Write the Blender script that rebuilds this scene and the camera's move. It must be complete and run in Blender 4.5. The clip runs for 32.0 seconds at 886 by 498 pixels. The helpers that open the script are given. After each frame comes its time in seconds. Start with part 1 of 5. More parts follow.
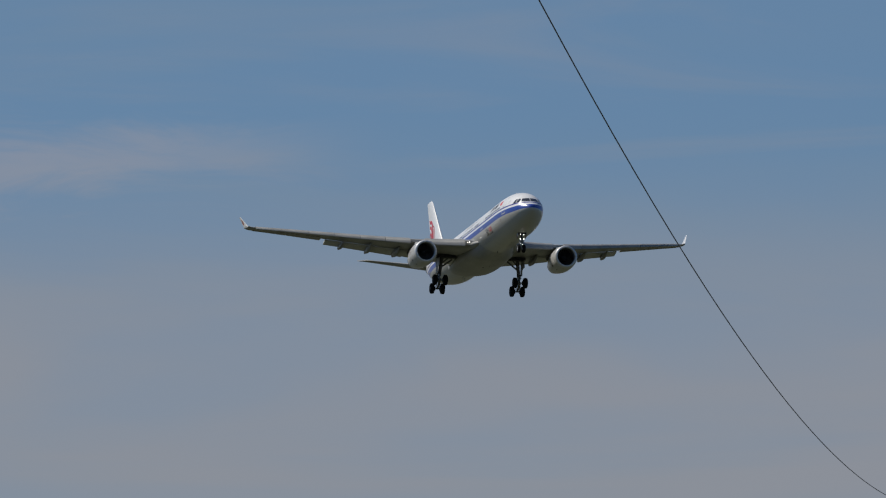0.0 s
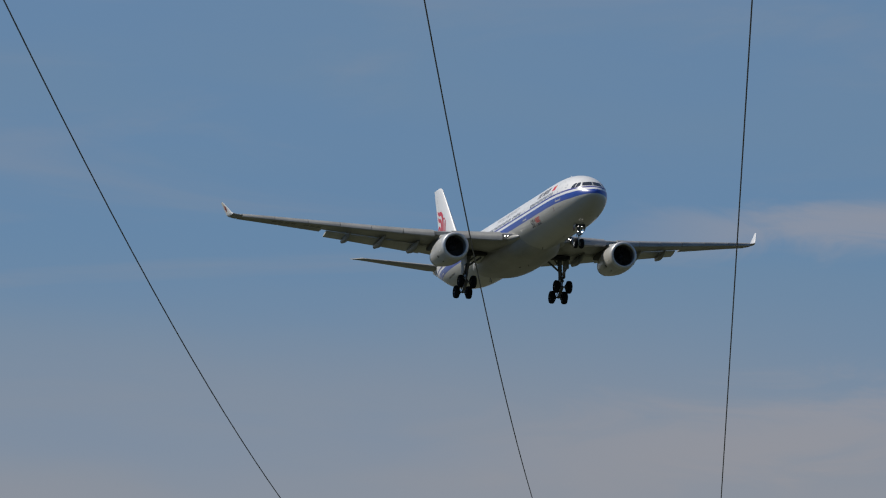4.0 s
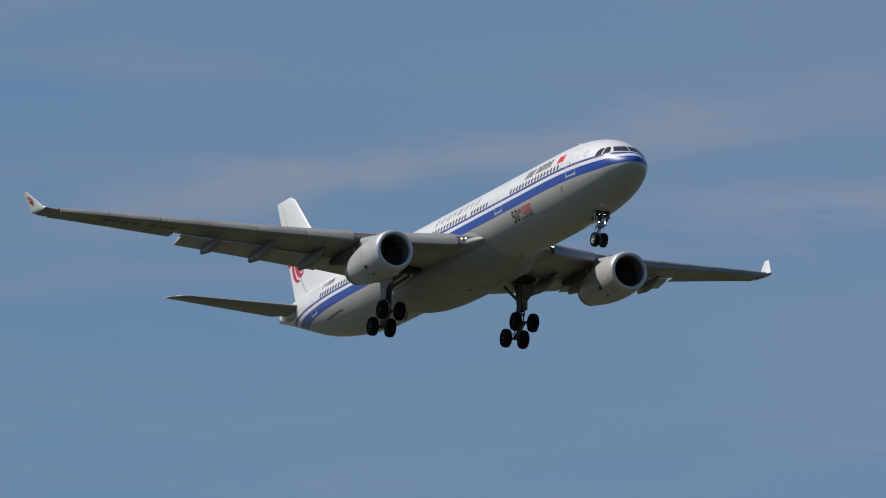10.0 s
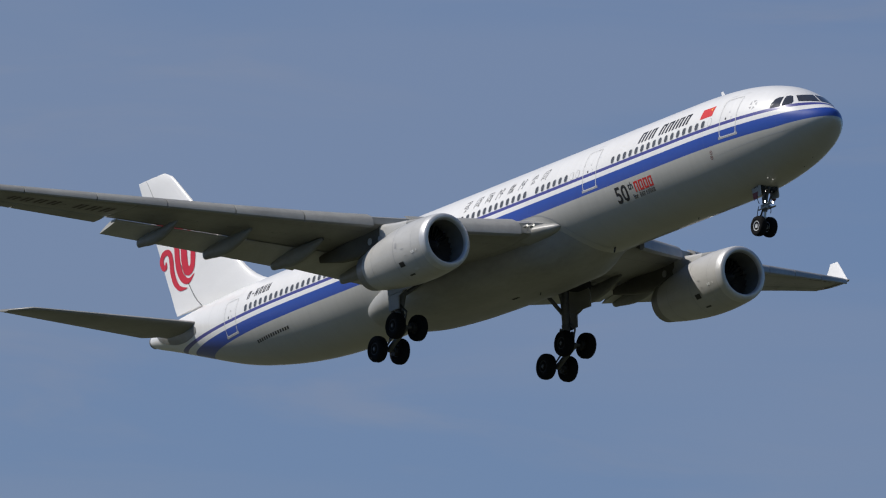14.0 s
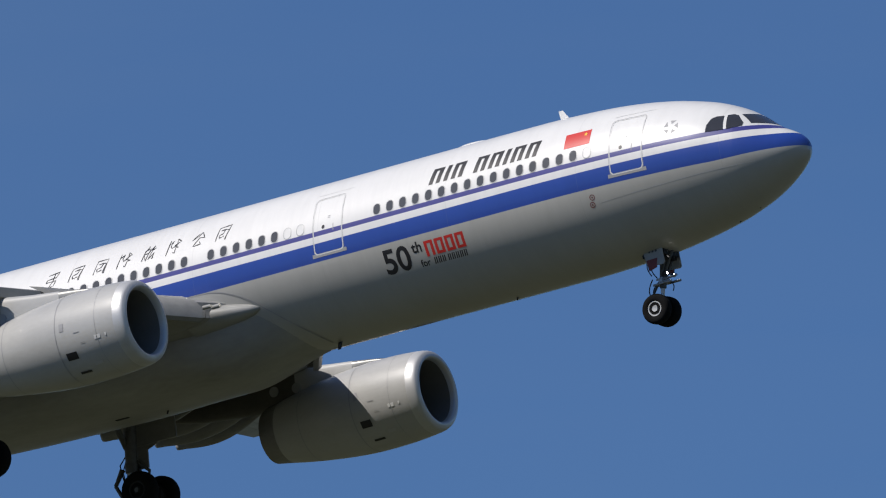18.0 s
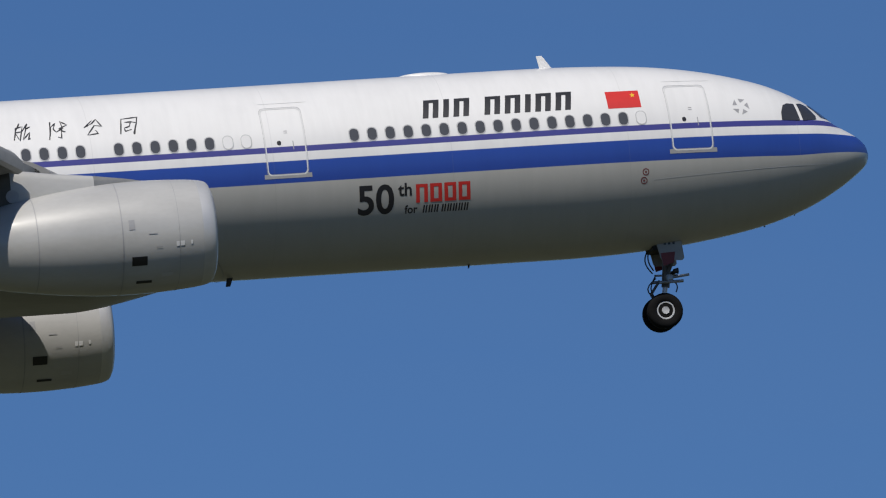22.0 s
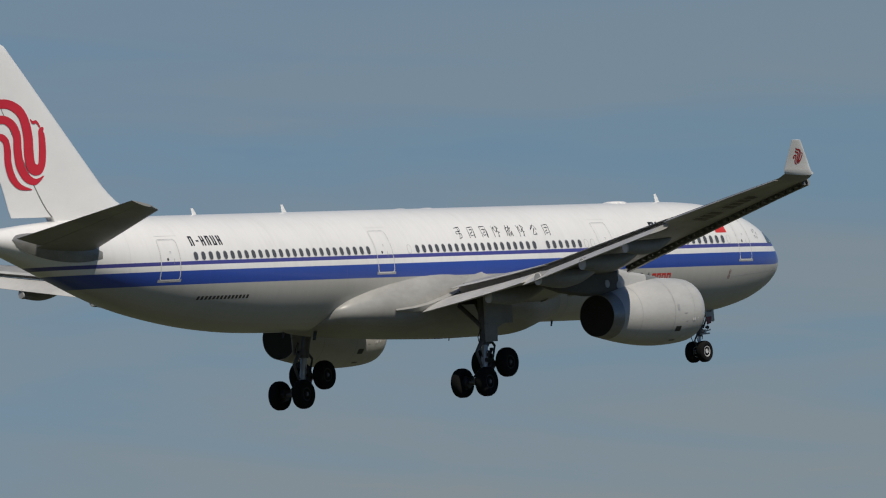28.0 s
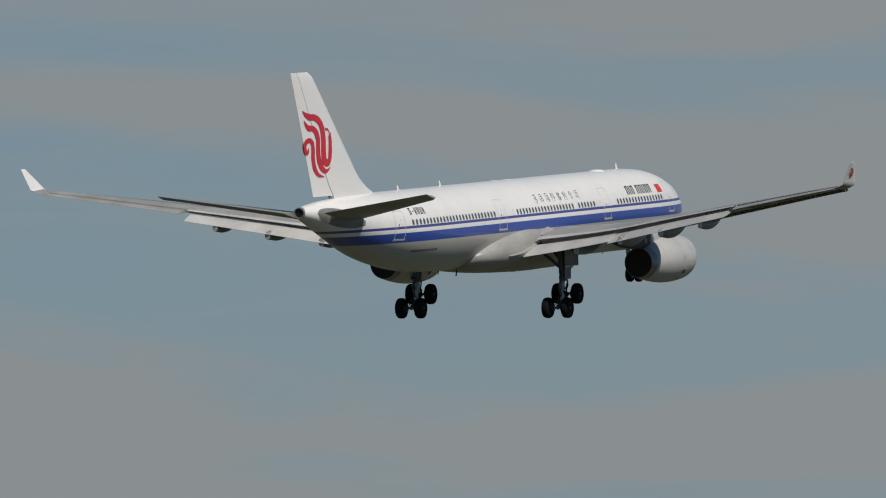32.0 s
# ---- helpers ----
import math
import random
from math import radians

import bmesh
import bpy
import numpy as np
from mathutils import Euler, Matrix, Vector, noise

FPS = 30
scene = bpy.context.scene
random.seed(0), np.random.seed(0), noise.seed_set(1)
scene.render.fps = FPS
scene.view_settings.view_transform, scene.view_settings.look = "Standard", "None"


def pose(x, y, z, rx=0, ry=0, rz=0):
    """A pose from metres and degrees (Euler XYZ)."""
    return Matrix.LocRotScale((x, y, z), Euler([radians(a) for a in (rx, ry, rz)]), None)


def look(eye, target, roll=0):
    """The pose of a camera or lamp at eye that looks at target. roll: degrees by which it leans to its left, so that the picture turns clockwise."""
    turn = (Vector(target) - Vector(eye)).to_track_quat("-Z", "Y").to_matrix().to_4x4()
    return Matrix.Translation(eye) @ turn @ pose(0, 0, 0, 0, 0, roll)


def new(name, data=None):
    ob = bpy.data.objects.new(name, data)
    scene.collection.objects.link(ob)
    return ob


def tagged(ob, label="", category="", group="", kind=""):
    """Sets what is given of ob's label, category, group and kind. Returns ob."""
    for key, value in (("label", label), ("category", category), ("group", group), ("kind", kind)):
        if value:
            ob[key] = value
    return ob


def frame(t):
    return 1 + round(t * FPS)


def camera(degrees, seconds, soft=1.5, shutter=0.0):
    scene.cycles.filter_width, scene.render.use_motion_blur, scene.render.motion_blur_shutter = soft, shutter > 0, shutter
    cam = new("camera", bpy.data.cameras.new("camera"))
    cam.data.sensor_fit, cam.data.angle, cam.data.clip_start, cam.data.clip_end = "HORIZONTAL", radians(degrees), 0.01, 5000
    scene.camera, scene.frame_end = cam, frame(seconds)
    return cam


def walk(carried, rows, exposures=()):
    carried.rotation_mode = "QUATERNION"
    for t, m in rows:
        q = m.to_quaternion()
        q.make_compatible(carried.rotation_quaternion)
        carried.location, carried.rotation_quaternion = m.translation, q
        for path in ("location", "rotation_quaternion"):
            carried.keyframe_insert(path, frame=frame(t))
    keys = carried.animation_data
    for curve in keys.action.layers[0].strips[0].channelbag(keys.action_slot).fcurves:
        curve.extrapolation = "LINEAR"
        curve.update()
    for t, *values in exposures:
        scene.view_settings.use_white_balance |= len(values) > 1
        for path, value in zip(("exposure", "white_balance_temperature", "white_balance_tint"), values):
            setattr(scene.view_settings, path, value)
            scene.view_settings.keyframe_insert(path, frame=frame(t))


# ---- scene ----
cam = camera(3.9486, 32.0, soft=1.15, shutter=0.0)
CAMERA_ROWS = [
    (0, pose(0, 0, 1.7, 95.009, -0.564, 75.862)),
    (0.5, pose(0, 0, 1.7, 95.202, -0.625, 75.688)),
    (1, pose(0, 0, 1.7, 95.328, -0.148, 75.395)),
    (1.5, pose(0, 0, 1.7, 95.360, 0.091, 75.150)),
    (2, pose(0, 0, 1.7, 95.377, -0.184, 74.877)),
    (2.5, pose(0, 0, 1.7, 95.417, -0.266, 74.626)),
    (3, pose(0, 0, 1.7, 95.452, -0.247, 74.368)),
    (3.5, pose(0, 0, 1.7, 95.482, -1.614, 73.894)),
    (5.5, pose(0, 0, 1.7, 95.848, -0.780, 72.483)),
    (6, pose(0, 0, 1.7, 95.942, -0.506, 72.016)),
    (6.5, pose(0, 0, 1.7, 96.058, -0.342, 71.519)),
    (7, pose(0, 0, 1.7, 96.142, 0.027, 71.037)),
    (7.5, pose(0, 0, 1.7, 96.238, 0.505, 70.508)),
    (8, pose(0, 0, 1.7, 96.418, 0.740, 69.884)),
    (8.5, pose(0, 0, 1.7, 96.554, 0.172, 69.065)),
    (9, pose(0, 0, 1.7, 96.632, -0.802, 68.203)),
    (9.5, pose(0, 0, 1.7, 96.766, -1.381, 67.334)),
    (10, pose(0, 0, 1.7, 96.980, -1.137, 66.471)),
    (10.5, pose(0, 0, 1.7, 97.235, -0.576, 65.589)),
    (11, pose(0, 0, 1.7, 97.390, -0.235, 64.658)),
    (11.5, pose(0, 0, 1.7, 97.519, -0.246, 63.593)),
    (12, pose(0, 0, 1.7, 97.679, -0.674, 62.301)),
    (12.5, pose(0, 0, 1.7, 97.926, -0.744, 60.949)),
    (13, pose(0, 0, 1.7, 98.130, -0.453, 59.605)),
    (13.5, pose(0, 0, 1.7, 98.376, -0.255, 58.107)),
    (15.5, pose(0, 0, 1.7, 99.694, -0.228, 49.444)),
    (16, pose(0, 0, 1.7, 100.088, -0.005, 46.484)),
    (16.5, pose(0, 0, 1.7, 100.448, 0.823, 43.577)),
    (17, pose(0, 0, 1.7, 100.807, 1.222, 40.255)),
    (17.5, pose(0, 0, 1.7, 101.217, 1.667, 36.654)),
    (18, pose(0, 0, 1.7, 101.588, 1.822, 32.626)),
    (18.5, pose(0, 0, 1.7, 101.826, 1.827, 28.472)),
    (19, pose(0, 0, 1.7, 102.048, 1.143, 23.422)),
    (19.5, pose(0, 0, 1.7, 102.125, 1.048, 18.017)),
    (20, pose(0, 0, 1.7, 102.121, 0.739, 13.099)),
    (20.5, pose(0, 0, 1.7, 102.012, 0.409, 7.458)),
    (21, pose(0, 0, 1.7, 101.714, 0.027, 1.297)),
    (21.5, pose(0, 0, 1.7, 101.448, 0.161, -4.701)),
    (22, pose(0, 0, 1.7, 101.186, -0.042, -11.189)),
    (22.5, pose(0, 0, 1.7, 100.885, -0.191, -16.547)),
    (23, pose(0, 0, 1.7, 100.598, -0.654, -21.300)),
    (23.5, pose(0, 0, 1.7, 100.136, -0.749, -26.181)),
    (24, pose(0, 0, 1.7, 99.345, -0.740, -30.684)),
    (24.5, pose(0, 0, 1.7, 98.600, -0.692, -35.266)),
    (25, pose(0, 0, 1.7, 98.077, -0.830, -38.841)),
    (25.5, pose(0, 0, 1.7, 97.636, -1.093, -42.150)),
    (26, pose(0, 0, 1.7, 96.872, -0.756, -45.214)),
    (26.5, pose(0, 0, 1.7, 96.272, -0.420, -47.560)),
    (28.5, pose(0, 0, 1.7, 94.622, 0.063, -56.311)),
    (29, pose(0, 0, 1.7, 94.120, 0.434, -57.818)),
    (29.5, pose(0, 0, 1.7, 93.700, 0.743, -59.407)),
    (30, pose(0, 0, 1.7, 93.408, 1.309, -60.882)),
    (30.5, pose(0, 0, 1.7, 93.213, 1.234, -62.174)),
    (31, pose(0, 0, 1.7, 93.006, 0.473, -63.484)),
    (31.5, pose(0, 0, 1.7, 92.758, -0.789, -64.526)),
    (32, pose(0, 0, 1.7, 92.497, -1.310, -65.659)),
]
walk(cam, CAMERA_ROWS, [
    (0, 0.12, 6500, 10), (6, 0.18, 6500, 10), (9, 0.2, 6480, 10), (12, 0.25, 6380, 11), (14.5, 0.22, 6380, 12), (18, 0.19, 6380, 13), (19, 0.12, 6380, 13),
    (20, -0.08, 6380, 13), (21, 0.03, 6380, 13), (22, 0.03, 6400, 12), (23, -0.16, 6450, 11), (24, -0.01, 6500, 10), (26, -0.06, 6600, 10), (29, 0.0, 6800, 10), (32, 0.02, 6750, 10),
])

# ---- world, sun ----
SUN_TO = Vector((-0.302, -0.567, 0.766)).normalized()
world = bpy.data.worlds.new("sky")
scene.world = world
world.use_nodes = True


def build_sky():
    """A clear blue sky with a thin veil and cirrus streaks that thicken towards the horizon along the flight line."""
    nt = world.node_tree
    nt.nodes.clear()

    def nd(kind, **kw):
        n = nt.nodes.new(kind)
        for k, v in kw.items():
            n.inputs[k.replace("_", " ")].default_value = v
        return n

    def ramp(src, a, b, c, d):
        n = nd("ShaderNodeMapRange", From_Min=a, From_Max=b, To_Min=c, To_Max=d)
        n.interpolation_type = "SMOOTHSTEP"
        nt.links.new(src, n.inputs["Value"])
        return n.outputs[0]

    def calc(op, a, b, clamp=False):
        n = nt.nodes.new("ShaderNodeMath")
        n.operation, n.use_clamp = op, clamp
        for i, v in enumerate((a, b)):
            if isinstance(v, (int, float)):
                n.inputs[i].default_value = v
            else:
                nt.links.new(v, n.inputs[i])
        return n.outputs[0]

    out = nd("ShaderNodeOutputWorld")
    bg = nd("ShaderNodeBackground", Strength=0.05)
    sky = nt.nodes.new("ShaderNodeTexSky")
    sky.sky_type = "NISHITA"
    sky.sun_disc = False
    sky.sun_elevation = math.asin(SUN_TO.z)
    sky.sun_rotation = math.atan2(SUN_TO.x, SUN_TO.y)
    sky.altitude = 600
    sky.air_density = 1.0
    sky.dust_density = 0.1
    sky.ozone_density = 4.0
    tint = nt.nodes.new("ShaderNodeMixRGB")
    tint.blend_type = "MULTIPLY"
    tint.inputs["Fac"].default_value = 1.0
    tint.inputs["Color2"].default_value = (0.475, 0.78, 1.17, 1)
    nt.links.new(sky.outputs[0], tint.inputs["Color1"])
    tc = nt.nodes.new("ShaderNodeTexCoord")
    sep = nt.nodes.new("ShaderNodeSeparateXYZ")
    nt.links.new(tc.outputs["Generated"], sep.inputs[0])

    def streaks(scale, detail, rough, turn, distort):
        mp = nt.nodes.new("ShaderNodeMapping")
        mp.inputs["Scale"].default_value = scale
        mp.inputs["Rotation"].default_value = turn
        nt.links.new(tc.outputs["Generated"], mp.inputs["Vector"])
        n = nd("ShaderNodeTexNoise", Scale=1.0, Detail=detail, Roughness=rough, Distortion=distort)
        nt.links.new(mp.outputs[0], n.inputs["Vector"])
        return n.outputs["Fac"]

    def blend(fac, under, colour):
        n = nt.nodes.new("ShaderNodeMixRGB")
        n.inputs["Color2"].default_value = (*colour, 1)
        nt.links.new(fac, n.inputs["Fac"])
        nt.links.new(under, n.inputs["Color1"])
        return n.outputs[0]

    x, z = sep.outputs["X"], sep.outputs["Z"]
    broad = ramp(streaks((12, 12, 78), 4.0, 0.5, (0.015, -0.02, 0), 0.5), 0.30, 0.68, 0.40, 1.3)
    wisps = ramp(streaks((26, 26, 150), 7.0, 0.6, (-0.03, 0.04, 0), 1.2), 0.50, 0.80, 0.0, 0.45)
    bands = ramp(streaks((17, 17, 120), 7.0, 0.56, (0.02, -0.03, 0.4), 0.9), 0.48, 0.76, 0.0, 1.0)
    # an even blue-white haze on the side the airliner comes from
    even = calc("MULTIPLY", ramp(x, -0.97, -0.40, 0.50, 0.10), ramp(broad, 0.45, 1.2, 0.9, 1.08))
    # low cloud on the far side, cirrus bands and a dusty lower edge on the near one
    banks = ramp(streaks((9, 9, 78), 4.5, 0.5, (0.03, -0.03, 0.6), 0.6), 0.36, 0.62, 0.28, 1.15)
    east = calc("MULTIPLY", calc("MULTIPLY", ramp(z, 0.02, 0.165, 0.90, 0.0), ramp(x, 0.60, 0.86, 0.0, 1.12)), calc("ADD", calc("ADD", banks, ramp(x, 0.87, 0.93, 0.0, 0.26)), calc("MULTIPLY", wisps, 0.6)), True)
    side = ramp(x, -0.86, -0.50, 1.0, 0.0)
    dusty = calc("MULTIPLY", ramp(z, 0.076, 0.099, 0.66, 0.0), ramp(broad, 0.4, 1.3, 0.75, 1.1))
    veil = calc("MULTIPLY", calc("MULTIPLY", ramp(x, -0.93, -0.86, 0.0, 0.21), ramp(x, -0.80, -0.60, 1.0, 0.0)), ramp(broad, 0.4, 1.3, 0.8, 1.15))
    west = calc("MULTIPLY", side, calc("MAXIMUM", dusty, calc("MULTIPLY", bands, 0.22)), True)
    # a little brighter overhead than the clear-air model gives
    lift = nt.nodes.new("ShaderNodeVectorMath")
    lift.operation = "SCALE"
    nt.links.new(tint.outputs[0], lift.inputs[0])
    nt.links.new(ramp(z, 0.12, 0.20, 1.0, 1.02), lift.inputs["Scale"])
    # long cirrus streaks, frayed by the noise
    y = sep.outputs["Y"]
    fray = streaks((60, 60, 260), 6.0, 0.6, (0.03, -0.02, 0.2), 1.0)

    def cirrus(level, slope, y0, reach, thick, strength):
        line = calc("ADD", calc("MULTIPLY", calc("SUBTRACT", y, y0), slope), level)
        off = calc("ADD", calc("ABSOLUTE", calc("SUBTRACT", z, line), 0.0), calc("MULTIPLY", calc("SUBTRACT", fray, 0.45), thick * 2.2))
        span = calc("MULTIPLY", ramp(y, reach[0], reach[1], 0.0, 1.0), ramp(y, reach[2], reach[3], 1.0, 0.0))
        return calc("MULTIPLY", calc("MULTIPLY", ramp(off, 0.0, thick, strength, 0.0), span), ramp(x, -0.6, -0.4, 1.0, 0.0))

    cloud = calc("MAXIMUM", cirrus(0.0995, 0.098, 0.30, (0.284, 0.306, 0.335, 0.352), 0.0030, 0.62), cirrus(0.0932, 0.05, 0.21, (0.14, 0.17, 0.215, 0.24), 0.0042, 0.50))
    cloud = calc("MAXIMUM", cloud, cirrus(0.1262, 0.03, 0.45, (0.39, 0.43, 0.50, 0.54), 0.0038, 0.42), True)
    cloud = calc("MAXIMUM", cloud, cirrus(0.0872, 0.11, 0.335, (0.265, 0.31, 0.36, 0.40), 0.0062, 0.60), True)
    cloud = calc("MAXIMUM", cloud, cirrus(0.1272, 0.20, 0.388, (0.355, 0.385, 0.405, 0.43), 0.0034, 0.32), True)
    col = blend(even, lift.outputs[0], (3.35, 4.62, 5.7))
    col = blend(ramp(x, 0.62, 0.86, 0.0, 0.55), col, (3.2, 5.05, 5.75))
    col = blend(east, col, (4.85, 5.4, 5.75))
    col = blend(veil, col, (5.6, 5.4, 6.7))
    col = blend(cloud, col, (5.6, 5.6, 6.3))
    col = blend(west, col, (5.5, 5.3, 5.5))
    nt.links.new(col, bg.inputs["Color"])
    nt.links.new(bg.outputs[0], out.inputs["Surface"])


build_sky()
sun = new("sun", bpy.data.lights.new("sun", "SUN"))
sun.data.energy = 3.6
sun.data.angle = radians(0.53)
sun.data.color = (1.0, 0.95, 0.85)
sun.matrix_world = look(SUN_TO * 900, (0, 0, 0))


# ---- materials ----
def material(name, colour, rough=0.5, metal=0.0, dirt=0.12, scale=1.5, bump=0.0, coat=0.0, emit=0.0, fine=9.0, gloss=0.5):
    """A painted or metal surface with stains at a large scale and grain at a small one."""
    m = bpy.data.materials.new(name)
    m.use_nodes = True
    nt = m.node_tree
    b = nt.nodes["Principled BSDF"]
    b.inputs["Roughness"].default_value = rough
    b.inputs["Metallic"].default_value = metal
    b.inputs["Coat Weight"].default_value = coat
    b.inputs["Coat Roughness"].default_value = 0.10
    b.inputs["Specular IOR Level"].default_value = gloss
    tc = nt.nodes.new("ShaderNodeTexCoord")
    mp = nt.nodes.new("ShaderNodeMapping")
    mp.inputs["Scale"].default_value = (0.45, 1, 1)
    nt.links.new(tc.outputs["Object"], mp.inputs["Vector"])
    big = nt.nodes.new("ShaderNodeTexNoise")
    big.inputs["Scale"].default_value = scale
    big.inputs["Detail"].default_value = 5
    small = nt.nodes.new("ShaderNodeTexNoise")
    small.inputs["Scale"].default_value = scale * fine
    small.inputs["Detail"].default_value = 3
    for n in (big, small):
        nt.links.new(mp.outputs[0], n.inputs["Vector"])
    add = nt.nodes.new("ShaderNodeMath")
    add.operation = "MULTIPLY_ADD"
    add.inputs[1].default_value = 0.35
    nt.links.new(small.outputs["Fac"], add.inputs[0])
    nt.links.new(big.outputs["Fac"], add.inputs[2])
    rng = nt.nodes.new("ShaderNodeMapRange")
    rng.inputs["From Min"].default_value = 0.45
    rng.inputs["From Max"].default_value = 0.95
    rng.inputs["To Min"].default_value = 1.0
    rng.inputs["To Max"].default_value = 1.0 - dirt
    nt.links.new(add.outputs[0], rng.inputs["Value"])
    mul = nt.nodes.new("ShaderNodeMixRGB")
    mul.blend_type = "MULTIPLY"
    mul.inputs["Fac"].default_value = 1
    mul.inputs["Color1"].default_value = (*colour, 1)
    nt.links.new(rng.outputs[0], mul.inputs["Color2"])
    nt.links.new(mul.outputs[0], b.inputs["Base Color"])
    if bump:
        bp = nt.nodes.new("ShaderNodeBump")
        bp.inputs["Strength"].default_value = bump
        bp.inputs["Distance"].default_value = 0.01
        nt.links.new(small.outputs["Fac"], bp.inputs["Height"])
        nt.links.new(bp.outputs[0], b.inputs["Normal"])
    if emit:
        b.inputs["Emission Color"].default_value = (1, 0.97, 0.9, 1)
        b.inputs["Emission Strength"].default_value = emit
    return m


WHITE = (0.765, 0.757, 0.743)
BELLY = (0.43, 0.425, 0.40)
BLUE = (0.020, 0.062, 0.33)
VIOLET = (0.055, 0.056, 0.25)
M_WHITE = material("white_paint", WHITE, 0.32, coat=0.3, dirt=0.06)
M_GREY = material("wing_grey_paint", (0.33, 0.326, 0.31), 0.42, dirt=0.38, scale=0.45)
M_FLAP = material("flap_grey_paint", (0.50, 0.496, 0.48), 0.45, dirt=0.25, scale=0.8)
# track fairings: a darker grey than the wing's
M_TRACK = material("track_fairing_grey", (0.25, 0.25, 0.245), 0.42, dirt=0.4, scale=0.9)
M_PYLON_DARK = material("dark_pylon_grey", (0.10, 0.095, 0.085), 0.7, dirt=0.4, scale=1.2)
# near-black that puts the shade of the slat gap into the leading edge
M_SLAT_SHADE = material("leading_edge_shade", (0.045, 0.045, 0.047), 0.6, 0.2, dirt=0.4, scale=3)
M_DOORGREY = material("gear_door_paint", (0.28, 0.278, 0.27), 0.45, dirt=0.35, scale=1.6)
M_NACELLE = material("nacelle_grey_paint", (0.48, 0.475, 0.46), 0.42, dirt=0.16, scale=1.1, coat=0.4)
M_FAIR = material("fairing_grey_paint", (0.37, 0.366, 0.347), 0.4, dirt=0.38, scale=0.5)
M_LIP = material("bare_metal_lip", (0.60, 0.60, 0.60), 0.45, 0.4, dirt=0.12)
M_STEEL = material("gear_steel", (0.12, 0.122, 0.125), 0.55, 0.3, dirt=0.35, scale=6)
M_LIGHTMETAL = material("light_alloy", (0.40, 0.405, 0.41), 0.35, 0.4, dirt=0.3, scale=6)
M_TYRE = material("black_rubber", (0.011, 0.011, 0.0115), 0.95, dirt=0.4, scale=7, bump=0.3, gloss=0.12)
M_NOZZLE = material("nozzle_metal", (0.30, 0.29, 0.28), 0.4, 0.5, dirt=0.3)
M_ROOT = material("root_plate_metal", (0.30, 0.30, 0.29), 0.4, 0.3, dirt=0.4, scale=2)
M_FADED = material("faded_dark_lettering", (0.085, 0.07, 0.068), 0.5)
M_SEAM = material("wing_seam", (0.17, 0.17, 0.165), 0.6, dirt=0.3)
M_HUBDARK = material("dark_wheel_hub", (0.03, 0.03, 0.03), 0.6, dirt=0.4, scale=9, gloss=0.2)
M_HUB = material("wheel_hub_paint", (0.55, 0.56, 0.57), 0.45, dirt=0.4, scale=9)
M_BRAKE = material("brake_dark_metal", (0.05, 0.05, 0.052), 0.6, 0.4, dirt=0.4, scale=9)
# near-black colour in place of the shade inside openings and bays
M_CAVITY_SHADE = material("cavity_shade", (0.012, 0.012, 0.013), 0.7, dirt=0.3)
M_LINER = material("intake_liner", (0.21, 0.205, 0.195), 0.6, dirt=0.2)
M_FAN = material("fan_titanium", (0.16, 0.155, 0.15), 0.45, 0.5, dirt=0.2)
M_GLASS = material("cabin_glass", (0.085, 0.087, 0.092), 0.2, dirt=0.2, coat=0.6)
M_SCREEN = material("cockpit_glass", (0.05, 0.05, 0.053), 0.08, dirt=0.2, coat=1.0)
M_DOORRIM = material("door_outline_paint", (0.66, 0.66, 0.65), 0.4, dirt=0.1)
M_RIM = material("window_rim", (0.50, 0.50, 0.50), 0.4, dirt=0.1)
M_LINE = material("panel_line", (0.36, 0.36, 0.37), 0.5, dirt=0.2, scale=3)
M_BLACK = material("black_lettering", (0.02, 0.02, 0.025), 0.4, dirt=0.2)
M_RED = material("red_paint", (0.62, 0.035, 0.03), 0.35, dirt=0.15)
M_FINRED = material("fin_red_paint", (0.56, 0.022, 0.04), 0.35, dirt=0.12)
M_REDLOGO = material("logo_red_paint", (0.42, 0.028, 0.035), 0.35, dirt=0.15)
M_YELLOW = material("yellow_paint", (0.8, 0.5, 0.03), 0.4, dirt=0.1)
M_LAMP = material("lit_lamp", (0.9, 0.9, 0.85), 0.3, emit=8.0)
M_REDPAINT = material("dark_red_panel", (0.20, 0.03, 0.03), 0.5, dirt=0.3, scale=5)
M_CABLE = material("weathered_cable", (0.09, 0.085, 0.08), 0.6, 0.3, dirt=0.3, scale=8)


